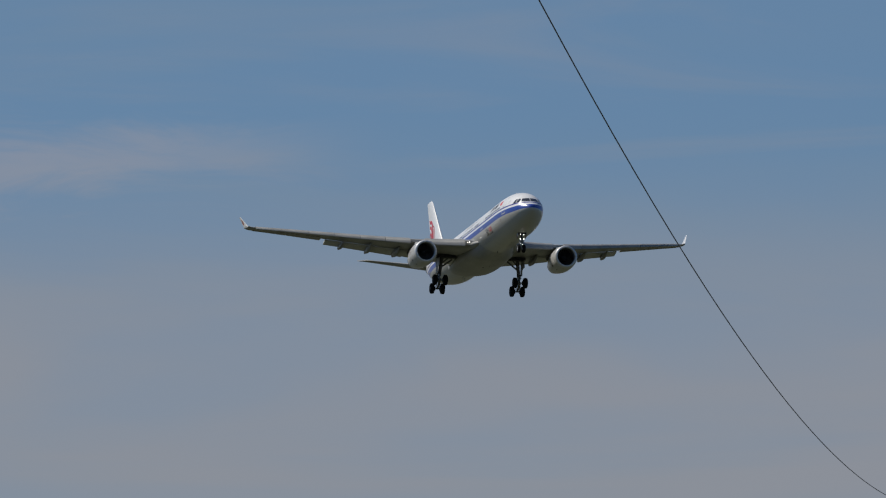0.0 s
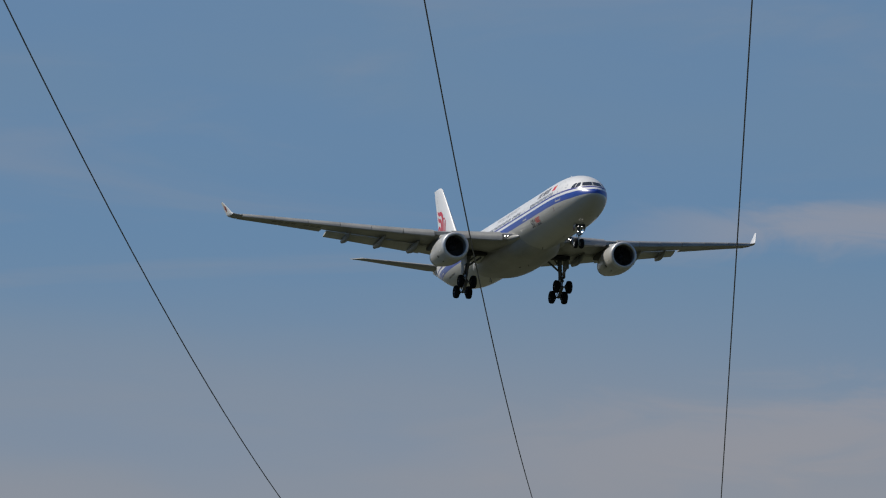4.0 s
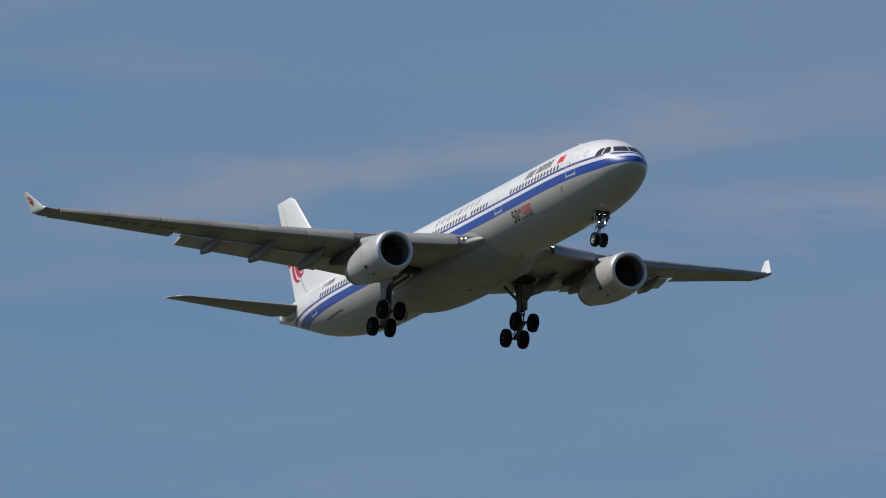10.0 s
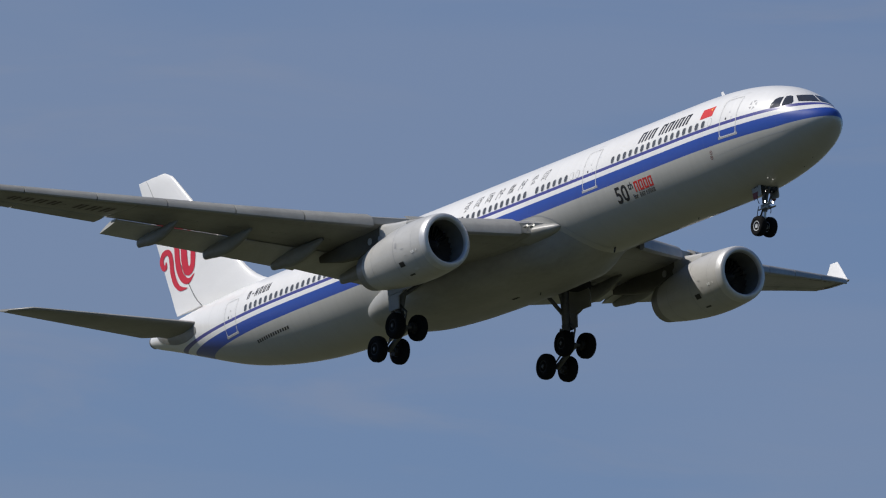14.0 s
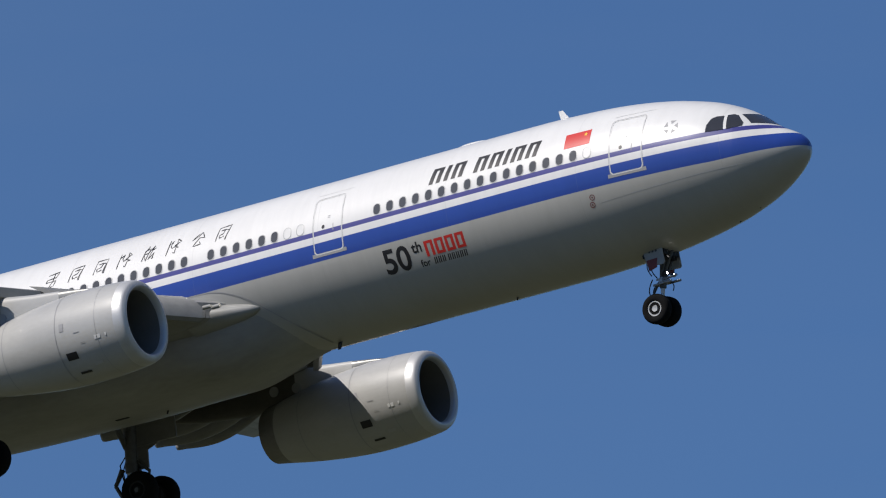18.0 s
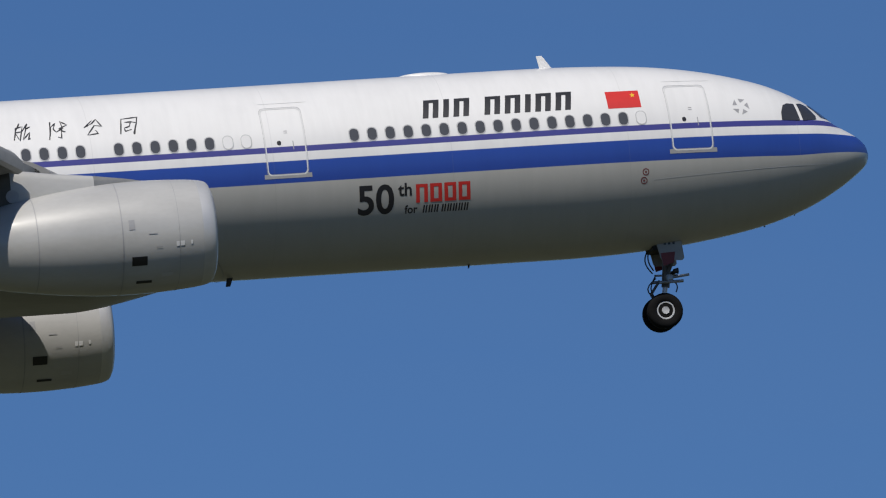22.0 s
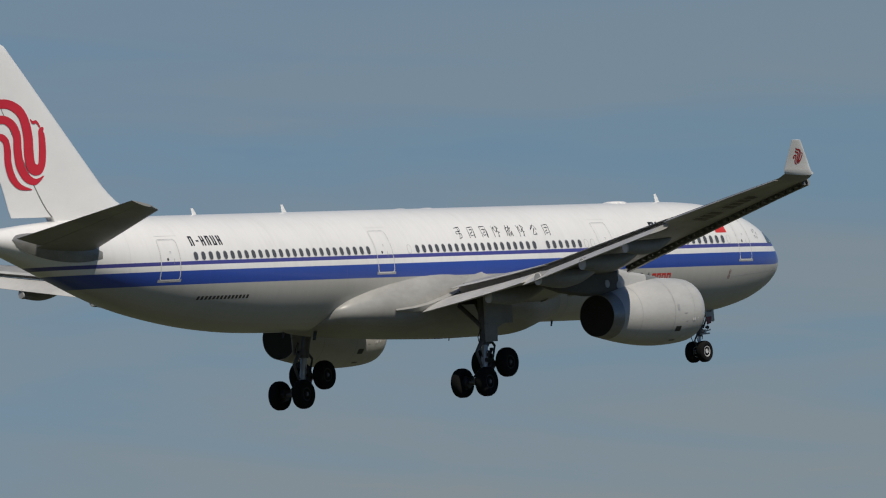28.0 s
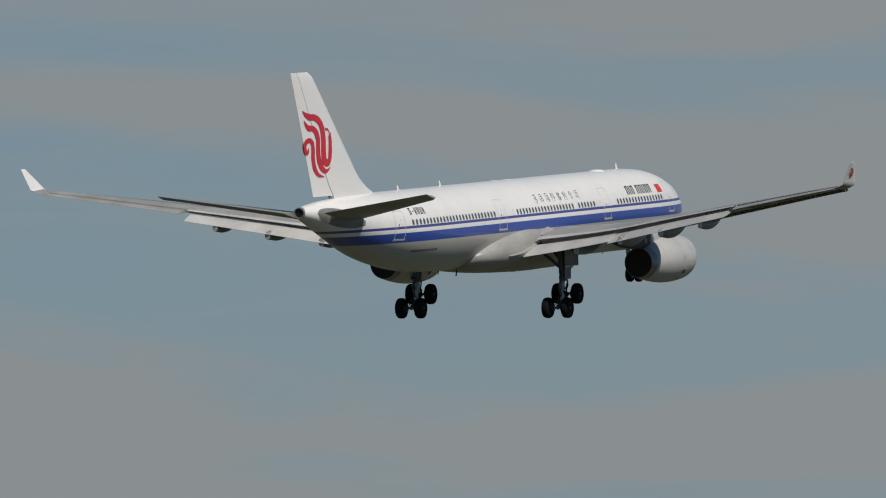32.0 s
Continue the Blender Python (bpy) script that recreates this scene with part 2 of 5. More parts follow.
def fuselage_paint():
    """White above, a thin violet-blue line, a broad blue band and a grey belly, with rain streaks and skin joints."""
    m = bpy.data.materials.new("fuselage_paint")
    m.use_nodes = True
    nt = m.node_tree
    b = nt.nodes["Principled BSDF"]
    b.inputs["Roughness"].default_value = 0.38
    b.inputs["Coat Weight"].default_value = 0.45
    b.inputs["Coat Roughness"].default_value = 0.13

    def math(op, a, c=None, d=None):
        n = nt.nodes.new("ShaderNodeMath")
        n.operation = op
        for i, v in enumerate((a, c, d)):
            if v is None:
                continue
            if isinstance(v, (int, float)):
                n.inputs[i].default_value = v
            else:
                nt.links.new(v, n.inputs[i])
        return n.outputs[0]

    def mixed(fac, a, c):
        n = nt.nodes.new("ShaderNodeMixRGB")
        for key, v in (("Fac", fac), ("Color1", a), ("Color2", c)):
            if isinstance(v, tuple):
                n.inputs[key].default_value = (*v, 1)
            elif isinstance(v, (int, float)):
                n.inputs[key].default_value = v
            else:
                nt.links.new(v, n.inputs[key])
        return n.outputs[0]

    tc = nt.nodes.new("ShaderNodeTexCoord")
    sep = nt.nodes.new("ShaderNodeSeparateXYZ")
    nt.links.new(tc.outputs["Object"], sep.inputs[0])
    x, z = sep.outputs["X"], sep.outputs["Z"]
    # the bands lift a little towards the tip of the nose
    rise = nt.nodes.new("ShaderNodeMapRange")
    rise.interpolation_type = "SMOOTHSTEP"
    for k, v in (("From Min", -3.2), ("From Max", 0.0), ("To Min", 0.0), ("To Max", 0.18)):
        rise.inputs[k].default_value = v
    nt.links.new(x, rise.inputs["Value"])
    zz = math("SUBTRACT", z, rise.outputs[0])
    zu = math("SUBTRACT", z, math("MULTIPLY", rise.outputs[0], 0.3))

    def over(edge, height=None):
        n = nt.nodes.new("ShaderNodeMapRange")
        n.inputs["From Min"].default_value = edge - 0.006
        n.inputs["From Max"].default_value = edge + 0.006
        nt.links.new(height or zz, n.inputs["Value"])
        return n.outputs[0]

    c = mixed(over(-0.50), BELLY, BLUE)
    c = mixed(over(0.14, zu), c, WHITE)
    c = mixed(over(0.40, zu), c, VIOLET)
    c = mixed(over(0.575, zu), c, WHITE)
    # rain streaks run down the sides, stains lie along the body
    mp = nt.nodes.new("ShaderNodeMapping")
    mp.inputs["Scale"].default_value = (2.6, 0.5, 0.35)
    nt.links.new(tc.outputs["Object"], mp.inputs["Vector"])
    streak = nt.nodes.new("ShaderNodeTexNoise")
    streak.inputs["Scale"].default_value = 1.7
    streak.inputs["Detail"].default_value = 6
    nt.links.new(mp.outputs[0], streak.inputs["Vector"])
    stain = nt.nodes.new("ShaderNodeTexNoise")
    stain.inputs["Scale"].default_value = 0.6
    stain.inputs["Detail"].default_value = 5
    nt.links.new(tc.outputs["Object"], stain.inputs["Vector"])
    both = math("MULTIPLY_ADD", streak.outputs["Fac"], 0.6, math("MULTIPLY", stain.outputs["Fac"], 0.6))
    rng = nt.nodes.new("ShaderNodeMapRange")
    for k, v in (("From Min", 0.5), ("From Max", 0.9), ("To Min", 1.0), ("To Max", 0.91)):
        rng.inputs[k].default_value = v
    nt.links.new(both, rng.inputs["Value"])
    mul = nt.nodes.new("ShaderNodeMixRGB")
    mul.blend_type = "MULTIPLY"
    mul.inputs["Fac"].default_value = 1
    nt.links.new(c, mul.inputs["Color1"])
    nt.links.new(rng.outputs[0], mul.inputs["Color2"])
    # circumferential skin joints every few metres
    fr = math("FRACT", math("MULTIPLY", x, 0.19))
    joint = math("LESS_THAN", math("ABSOLUTE", math("SUBTRACT", fr, 0.5)), 0.0022)
    c2 = mixed(math("MULTIPLY", joint, 0.12), mul.outputs[0], (0.2, 0.2, 0.2))
    nt.links.new(c2, b.inputs["Base Color"])
    return m


M_FUS = fuselage_paint()


def grass_ground():
    m = material("meadow", (0.058, 0.062, 0.029), 0.95, dirt=0.5, scale=0.02, fine=40)
    return m


M_GROUND = grass_ground()


# ---- building helpers ----
def part(name, bm, mat, parent=None, label="", smooth=40):
    """One mesh object from a bmesh, under a thing or a part; edges sharper than smooth degrees stay sharp."""
    me = bpy.data.meshes.new(name)
    bmesh.ops.recalc_face_normals(bm, faces=bm.faces)
    for f in bm.faces:
        f.smooth = smooth > 0
    for e in bm.edges:
        if len(e.link_faces) == 2 and e.calc_face_angle(0) > radians(smooth):
            e.smooth = False
    bm.to_mesh(me)
    bm.free()
    me.materials.append(mat)
    ob = new(name, me)
    if parent:
        ob.parent = parent
    if label:
        ob["label"] = label
    return ob


def shared(name, mesh, m, parent, label=""):
    """One more piece on a mesh that alike pieces share."""
    ob = new(name, mesh)
    ob.parent = parent
    ob.matrix_basis = m
    if label:
        ob["label"] = label
    return ob


def add_loft(bm, loops, cap=True, closed=True):
    """Skin through loops of equal length."""
    rings = [[bm.verts.new(p) for p in loop] for loop in loops]
    n = len(rings[0])
    for a, b in zip(rings, rings[1:]):
        for i in range(n if closed else n - 1):
            j = (i + 1) % n
            bm.faces.new((a[i], a[j], b[j], b[i]))
    if cap:
        bm.faces.new(rings[0])
        bm.faces.new(list(reversed(rings[-1])))
    return rings


def loft(loops, cap=True, closed=True):
    bm = bmesh.new()
    add_loft(bm, loops, cap, closed)
    return bm


def add_tube(bm, a, b, r, r2=None, n=14):
    a, b = Vector(a), Vector(b)
    w = (b - a).normalized()
    u = w.orthogonal().normalized()
    v = w.cross(u)
    r2 = r if r2 is None else r2
    loops = [[p + (u * math.cos(t) + v * math.sin(t)) * q for t in [2 * math.pi * i / n for i in range(n)]] for p, q in ((a, r), (b, r2))]
    add_loft(bm, loops)
    return bm


def tube(a, b, r, r2=None, n=14):
    return add_tube(bmesh.new(), a, b, r, r2, n)


def add_box(bm, lo, hi, bevel=0.0):
    res = bmesh.ops.create_cube(bm, size=1)
    for v in res["verts"]:
        v.co = Vector([lo[k] + (v.co[k] + 0.5) * (hi[k] - lo[k]) for k in range(3)])
    if bevel:
        es = {e for v in res["verts"] for e in v.link_edges}
        bmesh.ops.bevel(bm, geom=list(es), offset=bevel, segments=2, affect="EDGES")
    return bm


def box(lo, hi, bevel=0.0):
    return add_box(bmesh.new(), lo, hi, bevel)


def add_ring(bm, profile, axis_y=True, n=40):
    """A body of revolution round the y axis; profile: (along, radius) pairs."""
    loops = []
    for s, r in profile:
        loops.append([Vector((r * math.cos(t), s, r * math.sin(t))) for t in [2 * math.pi * i / n for i in range(n)]])
    add_loft(bm, loops, cap=True)
    return bm


def lerp(table, x):
    """Smooth value from rows (x, v1, v2, ...), x falling."""
    xs = [r[0] for r in table]
    if x >= xs[0]:
        return table[0][1:]
    if x <= xs[-1]:
        return table[-1][1:]
    for i in range(len(xs) - 1):
        if xs[i] >= x >= xs[i + 1]:
            t = (xs[i] - x) / (xs[i] - xs[i + 1])
            res = []
            for k in range(1, len(table[0])):
                p1, p2 = table[i][k], table[i + 1][k]
                d = xs[i + 1] - xs[i]
                m1 = (p2 - table[i - 1][k]) / (xs[i + 1] - xs[i - 1]) if i > 0 else (p2 - p1) / d
                m2 = (table[i + 2][k] - p1) / (xs[i + 2] - xs[i]) if i + 2 < len(xs) else (p2 - p1) / d
                t2, t3 = t * t, t * t * t
                res.append((2 * t3 - 3 * t2 + 1) * p1 + (t3 - 2 * t2 + t) * d * m1 + (-2 * t3 + 3 * t2) * p2 + (t3 - t2) * d * m2)
            return res


# ---- the airliner: x forward from the tip of the nose, y to its left, z up from the body's axis ----
# station, top, bottom, half width
BODY = [
    (-0.20, -0.24, -0.46, 0.10), (-0.26, -0.06, -0.58, 0.28), (-0.38, 0.09, -0.72, 0.49), (-0.6, 0.27, -0.90, 0.75), (-0.92, 0.46, -1.13, 1.03),
    (-1.3, 0.69, -1.36, 1.30), (-1.68, 1.02, -1.57, 1.53), (-2.15, 1.38, -1.79, 1.76), (-2.85, 1.75, -2.04, 1.99),
    (-3.6, 2.04, -2.245, 2.20), (-5.0, 2.40, -2.50, 2.47), (-6.7, 2.66, -2.70, 2.67), (-8.8, 2.79, -2.81, 2.79),
    (-10.8, 2.82, -2.82, 2.82), (-16.0, 2.82, -2.82, 2.82), (-30.0, 2.82, -2.82, 2.82), (-40.0, 2.82, -2.82, 2.82), (-43.5, 2.82, -2.80, 2.82),
    (-46.5, 2.82, -2.66, 2.80), (-50.0, 2.82, -2.25, 2.66), (-54.2, 2.80, -1.42, 2.22), (-58.8, 2.68, 0.02, 1.45), (-61.5, 2.50, 0.90, 0.92),
    (-63.0, 2.36, 1.35, 0.58), (-63.65, 2.28, 1.58, 0.38),
]


def body_y(x, z):
    """Half width of the body's skin at a station and a height."""
    top, bot, w = lerp(BODY, x)
    c, h = (top + bot) / 2, (top - bot) / 2
    q = max(-0.999, min(0.999, (z - c) / h))
    return w * math.sqrt(1 - q * q)


def body_x(y, z):
    """The foremost station at which the skin reaches (y, z)."""
    lo, hi = -12.0, -0.205
    for _ in range(40):
        mid = (lo + hi) / 2
        top, bot, w = lerp(BODY, mid)
        c, h = (top + bot) / 2, (top - bot) / 2
        if (y / w) ** 2 + ((z - c) / h) ** 2 < 1:
            lo = mid
        else:
            hi = mid
    return lo

def body_loop(x, n=72):
    top, bot, w = lerp(BODY, x)
    c, h = (top + bot) / 2, (top - bot) / 2
    return [Vector((x, w * math.sin(t), c + h * math.cos(t))) for t in [2 * math.pi * i / n for i in range(n)]]


def on_body(x, z, side, off=0.012):
    """A point on the skin of one side (side -1: right, 1: left), lifted by off."""
    y = body_y(x, z)
    e = 0.02
    nz = -(body_y(x, z + e) - body_y(x, z - e)) / (2 * e)
    nx = -(body_y(x + e, z) - body_y(x - e, z)) / (2 * e)
    n = Vector((nx, 1, nz)).normalized()
    return Vector((x + n.x * off, side * (y + n.y * off), z + n.z * off))


def rrect(x0, x1, z0, z1, r, k=5):
    pts = []
    for cx, cz, a0 in ((x1 - r, z1 - r, 0), (x0 + r, z1 - r, 90), (x0 + r, z0 + r, 180), (x1 - r, z0 + r, 270)):
        for i in range(k):
            a = radians(a0 + 90 * i / (k - 1))
            pts.append((cx + r * math.cos(a), cz + r * math.sin(a)))
    return pts


def add_decal_poly(bm, pts, place):
    bm.faces.new([bm.verts.new(place(*p)) for p in pts])


def add_decal_grid(bm, x0, x1, z0, z1, place, nx=4, nz=4, shear=0.0):
    g = [[bm.verts.new(place(x0 + (x1 - x0) * i / nx + shear * (z0 + (z1 - z0) * j / nz - z0), z0 + (z1 - z0) * j / nz)) for i in range(nx + 1)] for j in range(nz + 1)]
    for j in range(nz):
        for i in range(nx):
            bm.faces.new((g[j][i], g[j][i + 1], g[j + 1][i + 1], g[j + 1][i]))


def add_decal_ring(bm, outer, inner, place, lift=None):
    a = [bm.verts.new(place(*p)) for p in outer]
    b = [bm.verts.new((lift or place)(*p)) for p in inner]
    n = len(a)
    for i in range(n):
        j = (i + 1) % n
        bm.faces.new((a[i], a[j], b[j], b[i]))


def fine_rrect(x0, x1, z0, z1, r, step=0.15):
    """A rounded outline with extra points along its straight sides."""
    base = rrect(x0, x1, z0, z1, r)
    pts = []
    for p, q in zip(base, base[1:] + base[:1]):
        d = math.dist(p, q)
        m = max(1, int(d / step))
        for i in range(m):
            pts.append((p[0] + (q[0] - p[0]) * i / m, p[1] + (q[1] - p[1]) * i / m))
    return pts


def lettering(text, size, shear=0.0):
    """Flat mesh pieces of a word in the built-in typeface: vertices and faces."""
    cu = bpy.data.curves.new("word", "FONT")
    cu.body, cu.size, cu.shear, cu.resolution_u = text, size, shear, 4
    cu.offset = size * 0.02
    ob = new("word", cu)
    me = bpy.data.meshes.new_from_object(ob.evaluated_get(bpy.context.evaluated_depsgraph_get()))
    vs, fs = [v.co.copy() for v in me.vertices], [tuple(p.vertices) for p in me.polygons]
    bpy.data.objects.remove(ob)
    bpy.data.curves.remove(cu)
    bpy.data.meshes.remove(me)
    return vs, fs


def add_letters(bm, text, size, x0, z0, place, sx=1, shear=0.0):
    vs, fs = lettering(text, size, shear)
    flat = bmesh.new()
    made = [flat.verts.new(v) for v in vs]
    for f in fs:
        try:
            flat.faces.new([made[i] for i in f])
        except ValueError:
            pass
    # sliced level by level, to bend round the body
    for k in range(int(-0.3 * size / 0.08), int(1.1 * size / 0.08)):
        bmesh.ops.bisect_plane(flat, geom=flat.verts[:] + flat.edges[:] + flat.faces[:], plane_co=(0, k * 0.08 + 0.013, 0), plane_no=(0, 1, 0))
    placed = {v: bm.verts.new(place(x0 + v.co.x * sx, z0 + v.co.y)) for v in flat.verts}
    for f in flat.faces:
        bm.faces.new([placed[v] for v in f.verts])
    flat.free()


plane = tagged(new("airliner"), "white airliner, blue stripes and grey belly, flying with wheels lowered", "airplane")


def build_fuselage():
    xs = sorted({round(-0.205 - 2.0 * (i / 14) ** 2, 3) for i in range(15)} | {-2.2 - 0.3 * i for i in range(30)} | {-11 - 1.0 * i for i in range(53)} | {-63.65}, reverse=True)
    xs = [x for x in xs if x >= -63.65]
    fus = part("fuselage", loft([body_loop(x) for x in xs]), M_FUS, plane, "white upper body, blue band, light grey belly")
    # tail cone outlet
    bm = bmesh.new()
    top, bot, w = lerp(BODY, -63.65)
    c = (top + bot) / 2
    loops = [[Vector((x, r * w / 0.36 * math.sin(t), c + r * math.cos(t))) for t in [2 * math.pi * i / 24 for i in range(24)]] for x, r in ((-63.5, 0.385), (-63.76, 0.355), (-63.76, 0.30), (-63.67, 0.29))]
    add_loft(bm, loops, cap=False)
    outlet = part("exhaust_outlet", bm, M_ROOT, plane, "dark round outlet in the tail cone")
    # dark disc on the closed tail end, coloured as the outlet's inner shade
    part("outlet_shade", loft([[Vector((x, p.y, p.z)) for p in loops[2]] for x in (-63.66, -63.68)]), M_CAVITY_SHADE, outlet, "near-black disc for the shaded opening")

    # cabin windows: rims and panes share their meshes
    def window_meshes(mat_pane):
        place = lambda x, z: on_body(-20 + x, z, -1, 0.007) - Vector((-20, 0, 0))
        high = lambda x, z: on_body(-20 + x, z, -1, 0.010) - Vector((-20, 0, 0))
        bm = bmesh.new()
        add_decal_ring(bm, rrect(-0.165, 0.165, 0.58, 1.02, 0.15), rrect(-0.135, 0.135, 0.61, 0.99, 0.128), place, high)
        rim = part("window_rim", bm, M_RIM)
        bm = bmesh.new()
        add_decal_poly(bm, rrect(-0.138, 0.138, 0.607, 0.993, 0.13), lambda x, z: on_body(-20 + x, z, -1, 0.008) - Vector((-20, 0, 0)))
        pane = part("window_pane", bm, mat_pane)
        res = rim.data, pane.data
        bpy.data.objects.remove(rim)
        bpy.data.objects.remove(pane)
        return res

    rim, pane = window_meshes(M_GLASS)
    rim2, pane2 = window_meshes(M_WHITE)
    pitch = 0.5334
    row = [(-7.97 - pitch * i, 0) for i in range(16)] + [(-7.43, 1), (-19.15, 1), (-19.69, 1)] + [(-20.23 - pitch * i, 0) for i in range(6)]
    row += [(-24.02 - pitch * i, 0) for i in range(19)] + [(-34.27, 1)] + [(-37.57 - pitch * i, 0) for i in range(26)]
    for side in (-1, 1):
        for x, plug in row:
            dy = 2.82 * math.sqrt(1 - (0.8 / 2.82) ** 2) - body_y(x, 0.8)
            yaw = math.degrees(math.atan2(body_y(x - 0.2, 0.8) - body_y(x + 0.2, 0.8), 0.4))
            m = pose(x, dy if side < 0 else -dy, 0, 0, 0, (0 if side < 0 else 180)) if abs(yaw) < 0.3 else None
            if m is None:
                # bent to the tapering skin
                bm = bmesh.new()
                add_decal_ring(bm, rrect(x - 0.165, x + 0.165, 0.58, 1.02, 0.15), rrect(x - 0.135, x + 0.135, 0.61, 0.99, 0.128), lambda u, v: on_body(u, v, side, 0.007), lambda u, v: on_body(u, v, side, 0.010))
                w = part("cabin_window", bm, M_RIM, plane, "blanked white cabin window" if plug else "")
                bm = bmesh.new()
                add_decal_poly(bm, rrect(x - 0.138, x + 0.138, 0.607, 0.993, 0.13), lambda u, v: on_body(u, v, side, 0.010))
                part("pane", bm, M_WHITE if plug else M_GLASS, w, "" if plug else "dark glass")
                continue
            w = shared("cabin_window", rim2 if plug else rim, m, plane, "blanked white cabin window" if plug else "")
            shared("pane", pane2 if plug else pane, Matrix(), w, "" if plug else "dark glass")

    # doors: a raised outline, a sill plate, a latch and a small window each
    for side in (-1, 1):
        for x0, x1, z0, z1 in ((-6.58, -5.34, -0.24, 1.78), (-18.62, -17.42, -0.28, 1.80), (-36.98, -35.68, -0.28, 1.72), (-53.32, -52.02, -0.28, 1.62)):
            place = lambda x, z: on_body(x, z, side, 0.005)
            bm = bmesh.new()
            add_decal_ring(bm, fine_rrect(x0, x1, z0, z1, 0.14), [(0.5 * (x0 + x1) + (x - 0.5 * (x0 + x1)) * 0.945, 0.5 * (z0 + z1) + (z - 0.5 * (z0 + z1)) * 0.966) for x, z in fine_rrect(x0, x1, z0, z1, 0.14)], place)
            door = part("cabin_door", bm, M_DOORRIM, plane, "white cabin door with a raised grey outline")
            bm = bmesh.new()
            add_decal_ring(bm, fine_rrect(x0 - 0.02, x1 + 0.02, z0 - 0.02, z1 + 0.02, 0.15), [(0.5 * (x0 + x1) + (x - 0.5 * (x0 + x1)) * 0.985, 0.5 * (z0 + z1) + (z - 0.5 * (z0 + z1)) * 0.99) for x, z in fine_rrect(x0 - 0.02, x1 + 0.02, z0 - 0.02, z1 + 0.02, 0.15)], lambda x, z: on_body(x, z, side, 0.003))
            part("door_seam", bm, M_LINE, door)
            bm = bmesh.new()
            add_decal_grid(bm, x0 - 0.1, x1 + 0.1, z0 - 0.08, z0 + 0.05, lambda x, z: on_body(x, z, side, 0.004), 6, 1)
            part("sill_plate", bm, M_LINE, door)
            bm = bmesh.new()
            cx = 0.5 * (x0 + x1)
            add_decal_poly(bm, rrect(cx - 0.24, cx - 0.12, 0.62, 0.76, 0.055), place)
            part("door_window", bm, M_BLACK, door, "small dark round porthole")
            bm = bmesh.new()
            add_decal_grid(bm, cx + 0.22, cx + 0.245, 0.48, 0.74, place, 1, 2)
            part("latch", bm, M_LINE, door)
            for zz in (0.98, 1.04):
                bm = bmesh.new()
                add_decal_grid(bm, cx + 0.0, cx + 0.10, zz, zz + 0.02, place, 1, 1)
                part("placard", bm, M_LINE, door)
            bm = bmesh.new()
            add_decal_grid(bm, x0 + 0.0, x1 + 0.25, z1 + 0.16, z1 + 0.175, place, 6, 1)
            part("rain_gutter", bm, M_DOORRIM, door)

    # cockpit windows
    def front(y, z, off=0.012):
        x = body_x(abs(y), z)
        e = 0.03
        n = Vector((1, -(body_x(abs(y) + e, z) - body_x(abs(y) - e, z)) / (2 * e), -(body_x(abs(y), z + e) - body_x(abs(y), z - e)) / (2 * e))).normalized()
        return Vector((x + n.x * off, math.copysign(abs(y) + n.y * off, y), z + n.z * off))

    def quad_grid(corners, place, n=5):
        """A bent pane between four corners in the skin's own two coordinates."""
        bm = bmesh.new()
        (a, b, c, d) = [Vector(p) for p in corners]
        g = [[bm.verts.new(place(*((a.lerp(b, i / n)).lerp(d.lerp(c, i / n), j / n)))) for i in range(n + 1)] for j in range(n + 1)]
        for j in range(n):
            for i in range(n):
                bm.faces.new((g[j][i], g[j][i + 1], g[j + 1][i + 1], g[j + 1][i]))
        return bm

    def pane_mesh(pts, place):
        """A pane with many corners, bent to the skin: two rings and a middle point."""
        bm = bmesh.new()
        fine = [tuple(Vector(p).lerp(Vector(q), k / 4)) for p, q in zip(pts, pts[1:] + pts[:1]) for k in range(4)]
        mx, mz = sum(p[0] for p in fine) / len(fine), sum(p[1] for p in fine) / len(fine)
        rings = [[bm.verts.new(place(mx + (x - mx) * g, mz + (z - mz) * g)) for x, z in fine] for g in (1.0, 0.55)]
        mid = bm.verts.new(place(mx, mz))
        for i in range(len(fine)):
            j = (i + 1) % len(fine)
            bm.faces.new((rings[0][i], rings[0][j], rings[1][j], rings[1][i]))
            bm.faces.new((rings[1][i], rings[1][j], mid))
        return bm

    for side in (-1, 1):
        lab = "dark cockpit glass"
        part("cockpit_window", pane_mesh([(-3.10, 0.575), (-2.51, 0.56), (-2.59, 1.12), (-2.82, 1.13), (-2.97, 1.06), (-3.08, 0.82)], lambda x, z: on_body(x, z, side)), M_SCREEN, plane, lab)
        part("cockpit_window", pane_mesh([(-2.41, 0.56), (-1.95, 0.62), (-1.94, 0.74), (-2.18, 1.08), (-2.33, 1.15), (-2.49, 1.13)], lambda x, z: on_body(x, z, side)), M_SCREEN, plane, lab)
        part("windscreen", quad_grid([(side * 1.08, 0.70), (side * 0.04, 0.68), (side * 0.04, 1.17), (side * 0.93, 1.12)], lambda y, z: front(y, z)), M_SCREEN, plane, lab)

    return fus


build_fuselage()


def spline(ps, n=10):
    out = []
    ps = [Vector(p) for p in ps]
    for i in range(len(ps) - 1):
        p0, p1, p2, p3 = ps[max(0, i - 1)], ps[i], ps[i + 1], ps[min(len(ps) - 1, i + 2)]
        for k in range(n):
            t = k / n
            out.append(0.5 * ((2 * p1) + (p2 - p0) * t + (2 * p0 - 5 * p1 + 4 * p2 - p3) * t * t + (3 * p1 - p0 - 3 * p2 + p3) * t ** 3))
    return out + [ps[-1]]


